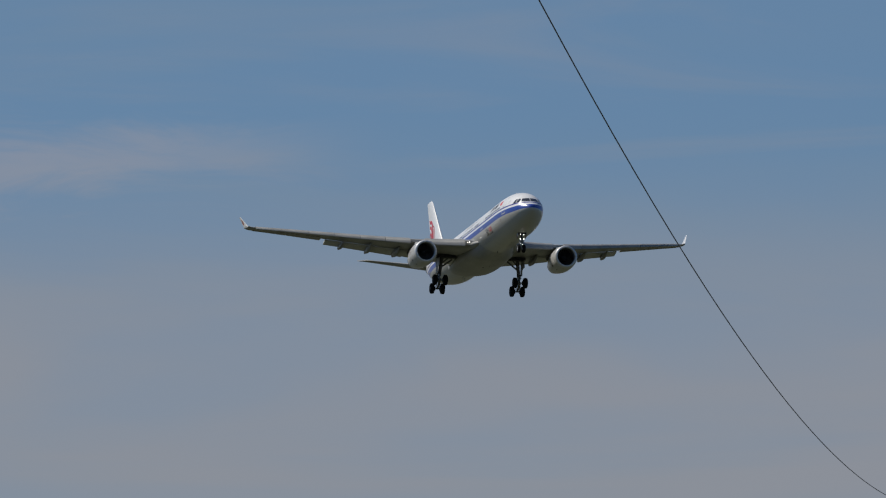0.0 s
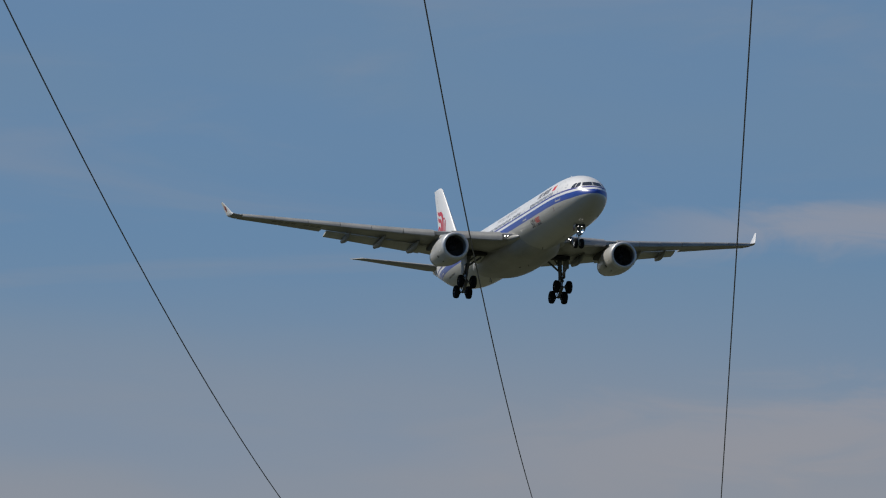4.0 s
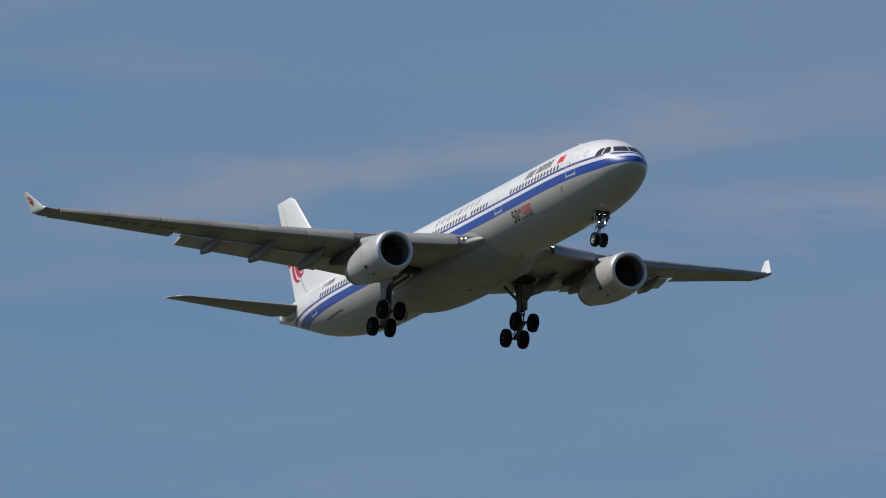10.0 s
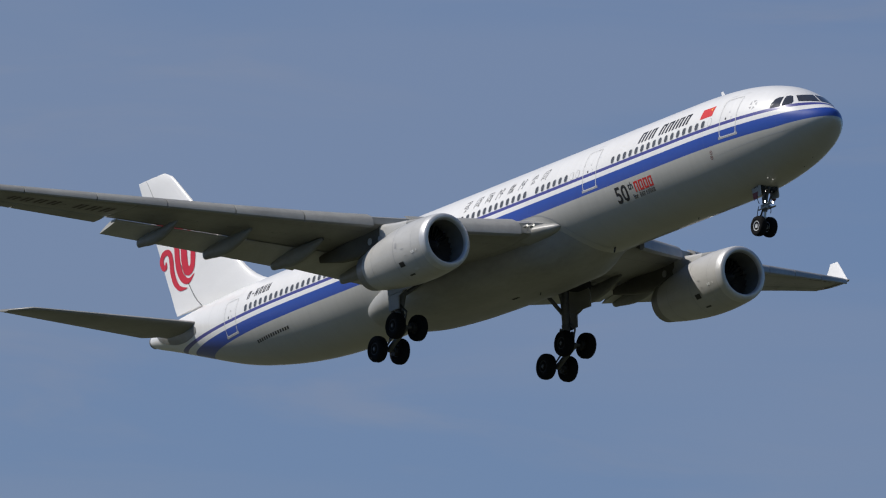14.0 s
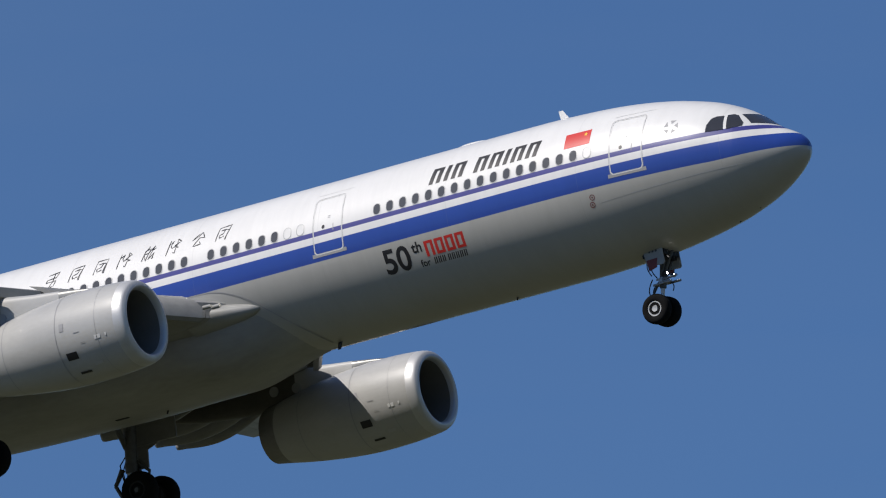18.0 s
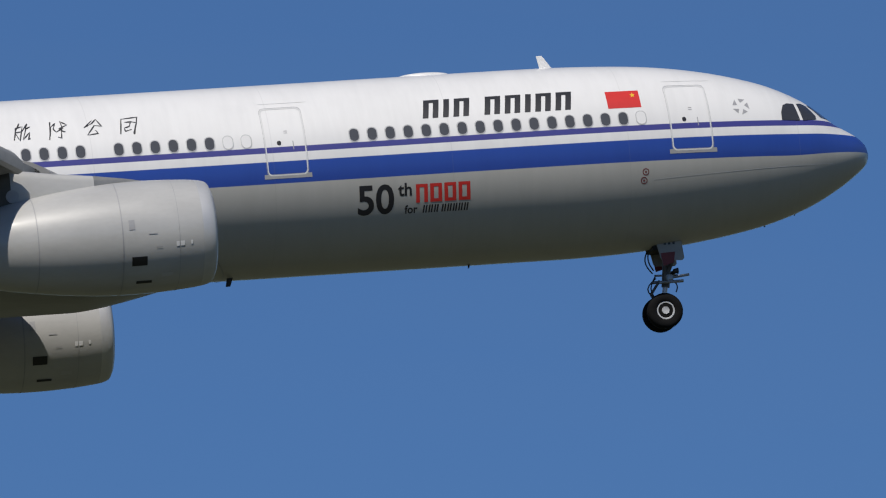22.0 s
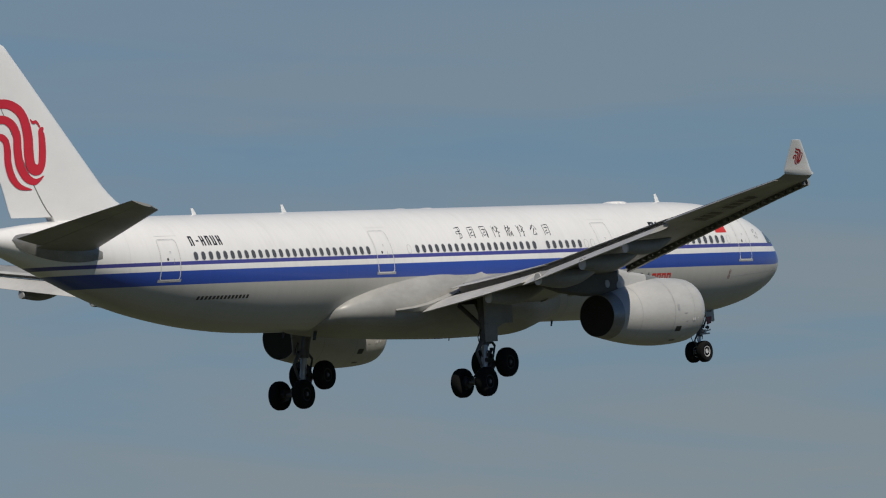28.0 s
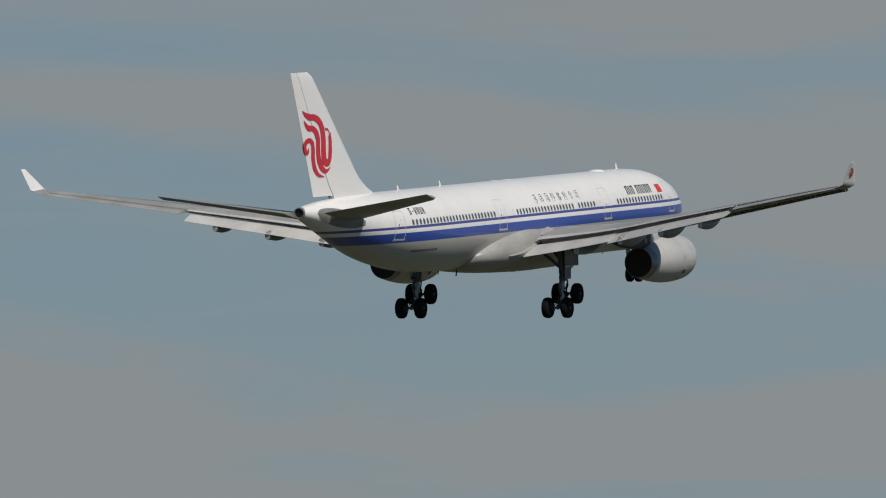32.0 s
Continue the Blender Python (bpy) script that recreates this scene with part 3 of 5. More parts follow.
SIGN_PATHS = (
    ((-0.9, 0.7), (0.7, 0.9), (0.6, 0.2), (-0.7, 0.1), (-0.8, -0.3), (0.8, -0.2), (0.7, -0.9), (-0.2, -1.0), (0.2, -0.3), (0.1, 0.9)),
    ((-0.8, -0.9), (-0.85, 0.8), (0.9, 0.9), (0.85, -1.0), (0.6, -0.9), (0.85, 0.3), (0.3, 0.4), (-0.4, 0.35), (0.3, 0.4), (0.2, -0.1), (-0.4, -0.2), (-0.3, -0.6), (0.4, -0.5)),
    ((-0.9, 0.9), (-0.8, -1.0), (-0.85, 0.4), (-0.3, 0.8), (-0.5, 0.2), (-0.1, -0.2), (0.5, 0.2), (0.2, 0.9), (0.9, 0.5), (0.1, 0.1), (0.9, -0.2), (0.5, -0.2), (0.5, -1.0), (0.2, -0.8)),
    ((-0.4, 1.0), (-0.8, 0.2), (-0.8, -0.9), (-0.75, 0.5), (-0.1, 0.6), (-0.15, -0.9), (-0.8, -0.1), (0.0, 0.0), (0.4, 0.9), (0.3, 0.4), (0.9, 0.5), (0.4, 0.3), (0.2, -0.9), (0.8, 0.0), (0.8, -0.9), (1.0, -0.7)),
    ((-0.2, 0.8), (-0.9, 0.0), (-0.1, 0.5), (0.2, 0.9), (0.9, 0.1), (0.1, 0.2), (-0.5, -0.8), (0.6, -0.7), (0.3, -0.3)),
)


def build_livery():
    """Plain shapes for the lettering and emblems, on both sides."""
    for side in (-1, 1):
        flip = 1 if side < 0 else -1
        place = lambda x, z: on_body(x, z, side, 0.004)
        # company name: slanted dark bars, two to a sign
        x = -13.88
        for gap, kind in ((0, 2), (0, 1), (0, 2), (0.32, 2), (0, 2), (0, 1), (0, 2), (0, 2)):
            x += gap
            bm = bmesh.new()
            for a, c in ((0, 0.17), (0.29, 0.46)) if kind == 2 else ((0, 0.17),):
                add_decal_grid(bm, x + a, x + c, 1.17, 1.76, place, 2, 5, 0.22)
            if kind == 2:
                add_decal_grid(bm, x + 0.15 + 0.11, x + 0.31 + 0.11, 1.66, 1.76, place, 1, 1, 0.22)
            part("name_bar", bm, M_BLACK, plane, "slanted black bars in place of a letter")
            x += 0.60 if kind == 2 else 0.31
        # flag
        bm = bmesh.new()
        add_decal_grid(bm, -8.36, -7.36, 1.13, 1.68, place, 6, 5)
        flag = part("flag", bm, M_RED, plane, "red flag with a yellow star")
        bm = bmesh.new()
        top = lambda x, z: on_body(x, z, side, 0.008)
        cx = -7.56 if side < 0 else -8.16
        add_decal_poly(bm, [(cx + r * math.sin(a), 1.53 + r * math.cos(a)) for r, a in [((0.085 if i % 2 == 0 else 0.035), math.pi * i / 5) for i in range(10)]], top)
        part("star", bm, M_YELLOW, flag, "yellow star")
        # alliance emblem: a ring of five small darts
        bm = bmesh.new()
        for k in range(5):
            a = 2 * math.pi * k / 5 + 0.2
            cx, cz = -4.32 + 0.20 * math.sin(a), 1.04 + 0.20 * math.cos(a)
            add_decal_poly(bm, [(cx + 0.13 * math.sin(a + 1.2), cz + 0.13 * math.cos(a + 1.2)), (cx + 0.09 * math.sin(a + 3.3), cz + 0.09 * math.cos(a + 3.3)), (cx + 0.10 * math.sin(a - 1.2), cz + 0.10 * math.cos(a - 1.2))], place)
        part("emblem", bm, M_LINE, plane, "small grey ring of darts")
        # brush-written signs: strokes of black bars
        rnd = random.Random(11)
        for i in range(8):
            bm = bmesh.new()
            cx = -29.75 + i * 1.035
            base = SIGN_PATHS[(0, 1, 1, 2, 3, 2, 4, 1)[i]]
            line = [Vector((cx + 0.27 * (u + 0.25 * v) + rnd.uniform(-0.02, 0.02), 1.53 + 0.29 * v + rnd.uniform(-0.02, 0.02), 0)) for u, v in base]
            line = [p.lerp(q, k / 3) for p, q in zip(line, line[1:]) for k in range(3)] + [line[-1]]
            row = []
            for k, p in enumerate(line):
                d = (line[min(len(line) - 1, k + 1)] - line[max(0, k - 1)]).normalized()
                q = Vector((-d.y, d.x, 0)) * (0.009 + 0.013 * abs(math.sin(k * 0.7 + i)))
                row.append((bm.verts.new(place(p.x + q.x, p.y + q.y)), bm.verts.new(place(p.x - q.x, p.y - q.y))))
            for (e, f), (g, h) in zip(row, row[1:]):
                bm.faces.new((e, f, h, g))
            part("name_stroke", bm, M_BLACK, plane, "thin black brush stroke in place of a letter")
        # belly-side writing
        x0 = -16.05 if side < 0 else -12.9
        bm = bmesh.new()
        add_letters(bm, "50", 1.12, x0, -1.50, place, flip)
        add_letters(bm, "th", 0.50, x0 + flip * 1.24, -1.05, place, flip)
        add_letters(bm, "for", 0.31, x0 + flip * 1.42, -1.54, place, flip)
        part("writing", bm, M_BLACK, plane, "black writing 50th for")
        for k in range(4):
            bm = bmesh.new()
            xa = x0 + flip * (1.76 + 0.42 * k)
            for a, b, c, d in ((0, 0.11, -1.27, -0.76), (0.24, 0.35, -1.27, -0.76), (0.10, 0.25, -0.85, -0.76), (0.10, 0.25, -1.27, -1.18)):
                if k == 0 and d == -1.18:
                    continue
                add_decal_grid(bm, *sorted((xa + flip * a, xa + flip * b)), c, d, place, 1, 2)
            bmesh.ops.remove_doubles(bm, verts=bm.verts, dist=0.03)
            part("type_bar", bm, M_RED, plane, "red bars in place of a letter")
        bm = bmesh.new()
        for k in range(8):
            xa = x0 + flip * (1.95 + 0.165 * k + (0.06 if k > 2 else 0))
            for a in (0, 0.075):
                add_decal_grid(bm, *sorted((xa + flip * a, xa + flip * (a + 0.045))), -1.55, -1.34, place, 1, 1, 0.15 * flip)
        part("small_bars", bm, M_BLACK, plane)
        # registration and maker's mark near the tail, as bars
        bm = bmesh.new()
        for k in range(6):
            xa = -51.0 + k * 0.41
            if k == 1:
                add_decal_grid(bm, xa + 0.05, xa + 0.25, 1.47, 1.54, place, 1, 1)
                continue
            for a in (0, 0.17):
                add_decal_grid(bm, xa + a, xa + a + 0.10, 1.28, 1.74, place, 1, 3)
            add_decal_grid(bm, xa + 0.10, xa + 0.17, (1.66, 1.28, 1.47)[k % 3], (1.74, 1.36, 1.55)[k % 3], place, 1, 1)
        part("registration_bars", bm, M_BLACK, plane, "black bars in place of the registration")
        bm = bmesh.new()
        for k in range(14):
            xa = -50.5 + k * 0.26
            add_decal_grid(bm, xa, xa + 0.16, -1.22, -1.06, place, 1, 1, 0.2)
        part("mark_bars", bm, M_BLACK, plane)
        # static ports with dark rings, an access line on the lower nose
        bm = bmesh.new()
        for cx, cz in ((-7.44, -0.80), (-7.50, -1.04)):
            o = [(cx + 0.10 * math.cos(t), cz + 0.10 * math.sin(t)) for t in [2 * math.pi * i / 20 for i in range(20)]]
            i_ = [(cx + 0.075 * math.cos(t), cz + 0.075 * math.sin(t)) for t in [2 * math.pi * i / 20 for i in range(20)]]
            add_decal_ring(bm, o, i_, place)
            add_decal_poly(bm, [(cx + 0.03 * math.cos(t), cz + 0.03 * math.sin(t)) for t in [2 * math.pi * i / 8 for i in range(8)]], place)
        part("static_ports", bm, M_REDPAINT, plane)
        bm = bmesh.new()
        add_decal_grid(bm, -7.2, -1.6, -1.03, -1.015, lambda x, z: on_body(x, z + 0.055 * (x + 7.2), side, 0.004), 24, 1)
        part("paint_line", bm, M_RIM, plane)


build_livery()


def airfoil(le, te, t, z0, z1, y, u0=0.0, u1=1.0, n=12, camber=0.02):
    """One closed section of a wing at span y between chord fractions u0 and u1; z0, z1: heights of both edges."""
    c = le - te
    up, lo = [], []
    for i in range(n + 1):
        u = u0 + (u1 - u0) * (1 - math.cos(math.pi * i / n)) / 2
        h = 5 * t * (0.2969 * math.sqrt(u) - 0.126 * u - 0.3516 * u * u + 0.2843 * u ** 3 - 0.1015 * u ** 4) * c
        m = z0 + (z1 - z0) * u + camber * c * 4 * u * (1 - u)
        up.append(Vector((le - u * c, y, m + h * 0.95 + 0.004)))
        lo.append(Vector((le - u * c, y, m - h * 1.05 - 0.004)))
    return up + lo[::-1]


# span, leading edge, trailing edge, height at both edges, thickness
WING = [
    (2.2, -22.1, -33.2, -1.35, -1.62, 0.135), (6.0, -24.6, -33.9, -0.98, -1.18, 0.122), (9.9, -27.1, -34.75, -0.51, -0.65, 0.112),
    (14.0, -29.85, -36.15, 0.12, 0.07, 0.105), (18.0, -32.32, -37.6, 0.77, 0.75, 0.10), (22.0, -34.78, -39.05, 1.42, 1.42, 0.098), (26.3, -37.42, -40.6, 2.12, 2.13, 0.096),
    (29.1, -39.12, -41.62, 2.55, 2.57, 0.094),
]


def wing_at(y):
    return lerp([(-r[0], *r[1:]) for r in WING], -y)


def wing_point(y, u):
    le, te, z0, z1, t = wing_at(y)
    return Vector((le + (te - le) * u, y, z0 + (z1 - z0) * u))


def panel_section(y, u, chord, drop, turn, t, s, ahead=0.0, n=8):
    """A section of a movable surface whose nose lies at chord fraction u, lowered by drop and turned down."""
    p = wing_point(y, u)
    loop = []
    for q in airfoil(0, -chord, t, 0, 0, 0, n=n):
        c, sn = math.cos(radians(turn)), math.sin(radians(turn))
        loop.append(Vector((p.x + ahead + q.x * c - q.z * sn, s * y, p.z - drop + q.x * sn + q.z * c)))
    return loop


# outline of the bird emblem: the middle lines of its ribbons on the fin, and their widths
RIBBONS = (
    ([(-63.05, 8.58), (-62.61, 8.31), (-62.06, 8.13), (-61.34, 8.08), (-60.64, 7.77), (-60.28, 7.28), (-60.11, 6.56), (-60.1, 5.76), (-59.95, 5.21), (-59.55, 5.06), (-59.26, 5.28), (-59.15, 5.82), (-59.12, 6.45), (-59.13, 6.82), (-58.95, 7.0)], (0.02, 0.32, 0.42, 0.42, 0.52, 0.62, 0.66, 0.68, 0.62, 0.48, 0.48, 0.52, 0.48, 0.42, 0.04)),
    ([(-62.81, 7.95), (-62.58, 7.68), (-62.2, 7.42), (-61.63, 7.37), (-61.14, 7.1), (-60.88, 6.64), (-60.86, 5.95), (-60.73, 5.29), (-60.33, 4.74), (-59.72, 4.52), (-59.11, 4.79)], (0.02, 0.25, 0.38, 0.38, 0.48, 0.54, 0.56, 0.56, 0.46, 0.28, 0.02)),
    ([(-62.15, 6.10), (-62.23, 5.84), (-62.50, 5.86), (-62.65, 6.22), (-62.46, 6.51), (-62.03, 6.61), (-61.66, 6.41), (-61.55, 5.97), (-61.53, 5.4), (-61.30, 4.77), (-60.8, 4.32), (-59.98, 4.16)], (0.10, 0.28, 0.36, 0.42, 0.38, 0.30, 0.40, 0.46, 0.46, 0.44, 0.28, 0.02)),
    ([(-59.9, 7.41), (-59.71, 7.24), (-59.45, 7.26), (-59.21, 7.02)], (0.03, 0.15, 0.15, 0.10)),
)


def emblem_mesh(place):
    """Three curling ribbons and a small crest; place sends their flat coordinates to a surface."""
    bm = bmesh.new()
    for pts, ws in RIBBONS:
        line = spline([(x, z, 0) for x, z in pts])
        m = len(line)
        row = []
        for i, p in enumerate(line):
            d = (line[min(m - 1, i + 1)] - line[max(0, i - 1)]).normalized()
            q = Vector((-d.y, d.x, 0))
            f = i / (m - 1) * (len(ws) - 1)
            w = (ws[int(f)] + (ws[min(len(ws) - 1, int(f) + 1)] - ws[int(f)]) * (f - int(f)))
            a, c = p + q * w * 0.5, p - q * w * 0.5
            row.append((bm.verts.new(place(a.x, a.y)), bm.verts.new(place(c.x, c.y))))
        for (a, c), (e, g) in zip(row, row[1:]):
            bm.faces.new((a, c, g, e))
    return bm


def build_wing(s):
    side = "right" if s < 0 else "left"

    def spans(a, b, step=1.3):
        m = max(2, int(abs(b - a) / step))
        return [a + (b - a) * i / m for i in range(m + 1)]

    def skin(a, b, u0, u1, n=14):
        loops = []
        for y in spans(a, b):
            le, te, z0, z1, t = wing_at(y)
            loops.append([Vector((p.x, s * p.y, p.z)) for p in airfoil(le, te, t, z0, z1, y, u0, u1, n)])
        return loops

    bm = bmesh.new()
    add_loft(bm, skin(2.2, 3.3, 0.02, 0.74))
    add_loft(bm, skin(3.32, 20.1, 0.02, 0.80))
    add_loft(bm, skin(20.14, 28.7, 0.02, 0.76))
    wing = part("wing", bm, M_GREY, plane, "light grey painted wing", 35)
    # fixed leading edge, its dark colour standing for the shade behind the slats
    for a, b in ((3.9, 8.5), (10.3, 28.55)):
        part("leading_edge", loft([[q + Vector((0.004, 0, 0)) for q in lp] for lp in skin(a, b, 0.0, 0.035, 6)]), M_SLAT_SHADE, wing, "leading edge coloured near-black for the shade behind the slats", 40)
    # flaps, lowered
    for a, b, u, ch0, ch1, drop0, drop1, turn in ((3.36, 9.86, 0.80, 3.3, 2.35, 0.17, 0.14, 11), (9.88, 19.65, 0.80, 2.3, 1.65, 0.15, 0.12, 14)):
        loops = []
        for y in spans(a, b, 1.0):
            k = (y - a) / (b - a)
            loops.append(panel_section(y, u, ch0 + (ch1 - ch0) * k, drop0 + (drop1 - drop0) * k, turn, 0.13, s, ahead=0.10))
        part("flap", loft(loops), M_FLAP, wing, "lowered flap")
    for a, b in ((20.2, 24.4), (24.45, 28.65)):
        loops = []
        for y in spans(a, b, 1.0):
            le, te, *_ = wing_at(y)
            loops.append(panel_section(y, 0.765, (le - te) * 0.235, 0.0, 6, 0.16, s))
        part("aileron", loft(loops), M_GREY, wing, "slightly drooped aileron")
    # spoiler panels over the flap noses
    for a, b in ((3.34, 6.4), (6.44, 9.8), (9.9, 12.4), (12.44, 14.9), (14.94, 17.4), (17.44, 19.9)):
        loops = []
        for y in spans(a, b, 1.2):
            le, te, z0, z1, t = wing_at(y)
            c = le - te

            def top(u):
                h = 5 * t * (0.2969 * math.sqrt(u) - 0.126 * u - 0.3516 * u * u + 0.2843 * u ** 3 - 0.1015 * u ** 4) * c
                return z0 + (z1 - z0) * u + 0.08 * c * u * (1 - u) + h * 0.95 + 0.004
            loops.append([Vector((le - u * c, s * y, top(u) + d)) for u, d in ((0.78, 0.004), (0.83, 0.004), (0.872, 0.0), (0.872, -0.02), (0.83, -0.05), (0.79, -0.09))])
        part("spoiler", loft(loops), M_FLAP, wing, "closed spoiler panel", 30)
    # slats, run out ahead of the leading edge
    for a, b in ((3.9, 8.5), (10.3, 13.2), (13.25, 16.2), (16.25, 19.2), (19.25, 22.3), (22.35, 25.5), (25.55, 28.6)):
        loops = []
        for y in spans(a, b, 1.0):
            le, te, z0, z1, t = wing_at(y)
            c = le - te
            sc = c * 0.135 + 0.18
            h = sc * 0.36
            prof = [(0.0, 0.0), (-0.10, 0.62), (-0.34, 0.95), (-0.68, 1.0), (-1.0, 0.86), (-0.66, 0.72), (-0.36, 0.40), (-0.26, -0.1), (-0.24, -0.42), (-0.08, -0.30)]
            ang = radians(24)
            loop = []
            for px_, pz_ in prof:
                X, Z = px_ * sc, pz_ * h
                loop.append(Vector((le + 0.02 * c + 0.22 + X * math.cos(ang) + Z * math.sin(ang), s * y, z0 - 0.030 * c - 0.17 + Z * math.cos(ang) - X * math.sin(ang))))
            loops.append(loop)
        part("slat", loft(loops), M_GREY, wing, "extended slat")
        for q in (0.08, 0.30, 0.52, 0.74, 0.95):
            y = a + (b - a) * q
            le, te, z0, z1, t = wing_at(y)
            loops = [[Vector((le + dx, s * y + dy, z0 + dz - 0.02 * (le - te))) for dx, dz in ((-0.22, -0.16), (-0.05, -0.20), (0.26, -0.16), (0.20, -0.05), (-0.1, 0.0))] for dy in (-0.035, 0.035)]
            part("slat_track", loft(loops), M_ROOT, wing)
    # flap track fairings
    for y, L, r, back, low in ((7.3, 4.7, 0.40, 0.32, 0.74), (10.93, 4.7, 0.42, 0.43, 0.62), (14.36, 4.4, 0.39, 0.43, 0.72), (17.7, 3.7, 0.33, 0.42, 0.72)):
        e = wing_point(y, 1.0)
        end = Vector((e.x - back, y, e.z - low))
        st = Vector((end.x + L, y, wing_point(y, 0.45).z - 0.36))
        loops = []
        for k in range(17):
            t = k / 16
            c = st.lerp(end, t)
            c.z -= 0.16 * math.sin(math.pi * min(1, t * 1.08))
            w = r * max(0.10, math.sin(math.pi * min(1, 0.03 + 0.77 * t)) ** 0.75)
            loops.append([Vector((c.x, s * (y + 0.74 * w * math.copysign(abs(math.sin(q)) ** 0.8, math.sin(q))), c.z + 1.05 * w * math.cos(q))) for q in [2 * math.pi * i / 18 for i in range(18)]])
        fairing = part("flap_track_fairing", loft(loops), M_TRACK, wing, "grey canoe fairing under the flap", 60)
        cap = [[Vector((p.x - d, s * y + (p.y - s * y) * g, c.z + (p.z - c.z) * g)) for p in loops[-1]] for d, g in ((0.002, 0.98), (0.08, 0.94))]
        part("end_cap", loft(cap), M_FLAP, fairing, "pale square tail cap", 40)
    # winglet: a short bend, then a straight blade
    def tip_loops(rows):
        res = []
        for y, z, le, te, lean, th in rows:
            tilt = radians(lean)
            res.append([Vector((q.x, s * (y - q.z * math.sin(tilt)), z + q.z * math.cos(tilt))) for q in airfoil(le, te, th, 0, 0, 0, n=8, camber=0.0)])
        return res

    part("wing_tip", loft(tip_loops(((28.70, 2.47, -38.95, -41.42, 8, 0.092), (29.1, 2.57, -39.2, -41.62, 10, 0.09), (29.46, 2.71, -39.50, -41.78, 30, 0.085)))), M_GREY, wing, "grey wing tip below the winglet")
    wl = part("winglet", loft(tip_loops(((29.46, 2.71, -39.46, -41.79, 32, 0.09), (29.54, 2.81, -39.74, -41.93, 60, 0.078), (29.58, 2.93, -39.88, -41.97, 64, 0.07), (29.84, 3.51, -40.56, -42.02, 65, 0.065), (30.13, 4.14, -41.32, -42.08, 65, 0.06), (30.16, 4.21, -41.44, -42.1, 65, 0.05)))), M_WHITE, wing, "white upturned winglet with a small red emblem")

    # emblem on the winglet's outer face
    def on_winglet(x, z):
        zz = 3.50 + (z - 6.35) * 0.165
        xx = -41.24 + (x + 60.7) * 0.175
        le, te = -39.88 - (zz - 2.93) * 1.18, -41.97 - (zz - 2.93) * 0.09
        u = max(0.0, min(1.0, (le - xx) / (le - te)))
        h = 5 * 0.068 * (0.2969 * math.sqrt(u) - 0.126 * u - 0.3516 * u * u + 0.2843 * u ** 3 - 0.1015 * u ** 4) * (le - te) + 0.010
        return Vector((xx, s * (29.58 + (zz - 2.93) * 0.452 + 0.91 * h), zz - 0.42 * h))

    part("winglet_emblem", emblem_mesh(on_winglet), M_REDLOGO, wing, "small dark red emblem")
    # writing under the right wing, as bars
    if s < 0:
        for k in range(8):
            if k == 3:
                continue
            y = 20.6 + k * 0.62
            bm = bmesh.new()
            for d in (0, 0.24):
                vs = []
                for u, dy in ((0.34, 0), (0.34, 0.15), (0.58, 0.15), (0.58, 0)):
                    yy = y + d + dy
                    le, te, z0, z1, t = wing_at(yy)
                    c = le - te
                    h = 5 * t * (0.2969 * math.sqrt(u) - 0.126 * u - 0.3516 * u * u + 0.2843 * u ** 3 - 0.1015 * u ** 4) * c
                    vs.append(bm.verts.new((le - u * c, -yy, z0 + (z1 - z0) * u + 0.08 * c * u * (1 - u) - h * 1.05 - 0.02)))
                bm.faces.new(vs)
            part("wing_bar", bm, M_FADED, wing, "faded dark bars in place of a letter")
    # access panels along the underside
    for k in range(11):
        y = 4.6 + k * 2.05
        bm = bmesh.new()
        o, i_ = [], []
        for q in range(16):
            a = 2 * math.pi * q / 16
            for lst, r in ((o, 1.0), (i_, 0.86)):
                yy, u0 = y + 0.34 * r * math.cos(a), 0.46
                le, te, z0, z1, t = wing_at(yy)
                c = le - te
                u = u0 + 0.20 * r * math.sin(a) / c
                h = 5 * t * (0.2969 * math.sqrt(u) - 0.126 * u - 0.3516 * u * u + 0.2843 * u ** 3 - 0.1015 * u ** 4) * c
                lst.append(bm.verts.new((le - u * c, s * yy, z0 + (z1 - z0) * u + 0.08 * c * u * (1 - u) - h * 1.05 - 0.016)))
        for q in range(16):
            bm.faces.new((o[q], o[(q + 1) % 16], i_[(q + 1) % 16], i_[q]))
        part("access_panel", bm, M_SEAM, wing)
    # spar and skin joints
    for u in (0.16, 0.62):
        bm = bmesh.new()
        row = []
        for q in range(50):
            y = 3.4 + 25.2 * q / 49
            le, te, z0, z1, t = wing_at(y)
            c = le - te
            pr = []
            for uu in (u, u + 0.022 / c):
                h = 5 * t * (0.2969 * math.sqrt(uu) - 0.126 * uu - 0.3516 * uu * uu + 0.2843 * uu ** 3 - 0.1015 * uu ** 4) * c
                pr.append(bm.verts.new((le - uu * c, s * y, z0 + (z1 - z0) * uu + 0.08 * c * uu * (1 - uu) - h * 1.05 - 0.014)))
            row.append(pr)
        for (a, c), (e, g) in zip(row, row[1:]):
            bm.faces.new((a, c, g, e))
        part("skin_joint", bm, M_SEAM, wing)
    # landing lights in the wing root, with shrouds added to hide them from the side
    p = wing_point(3.6, 0.0)
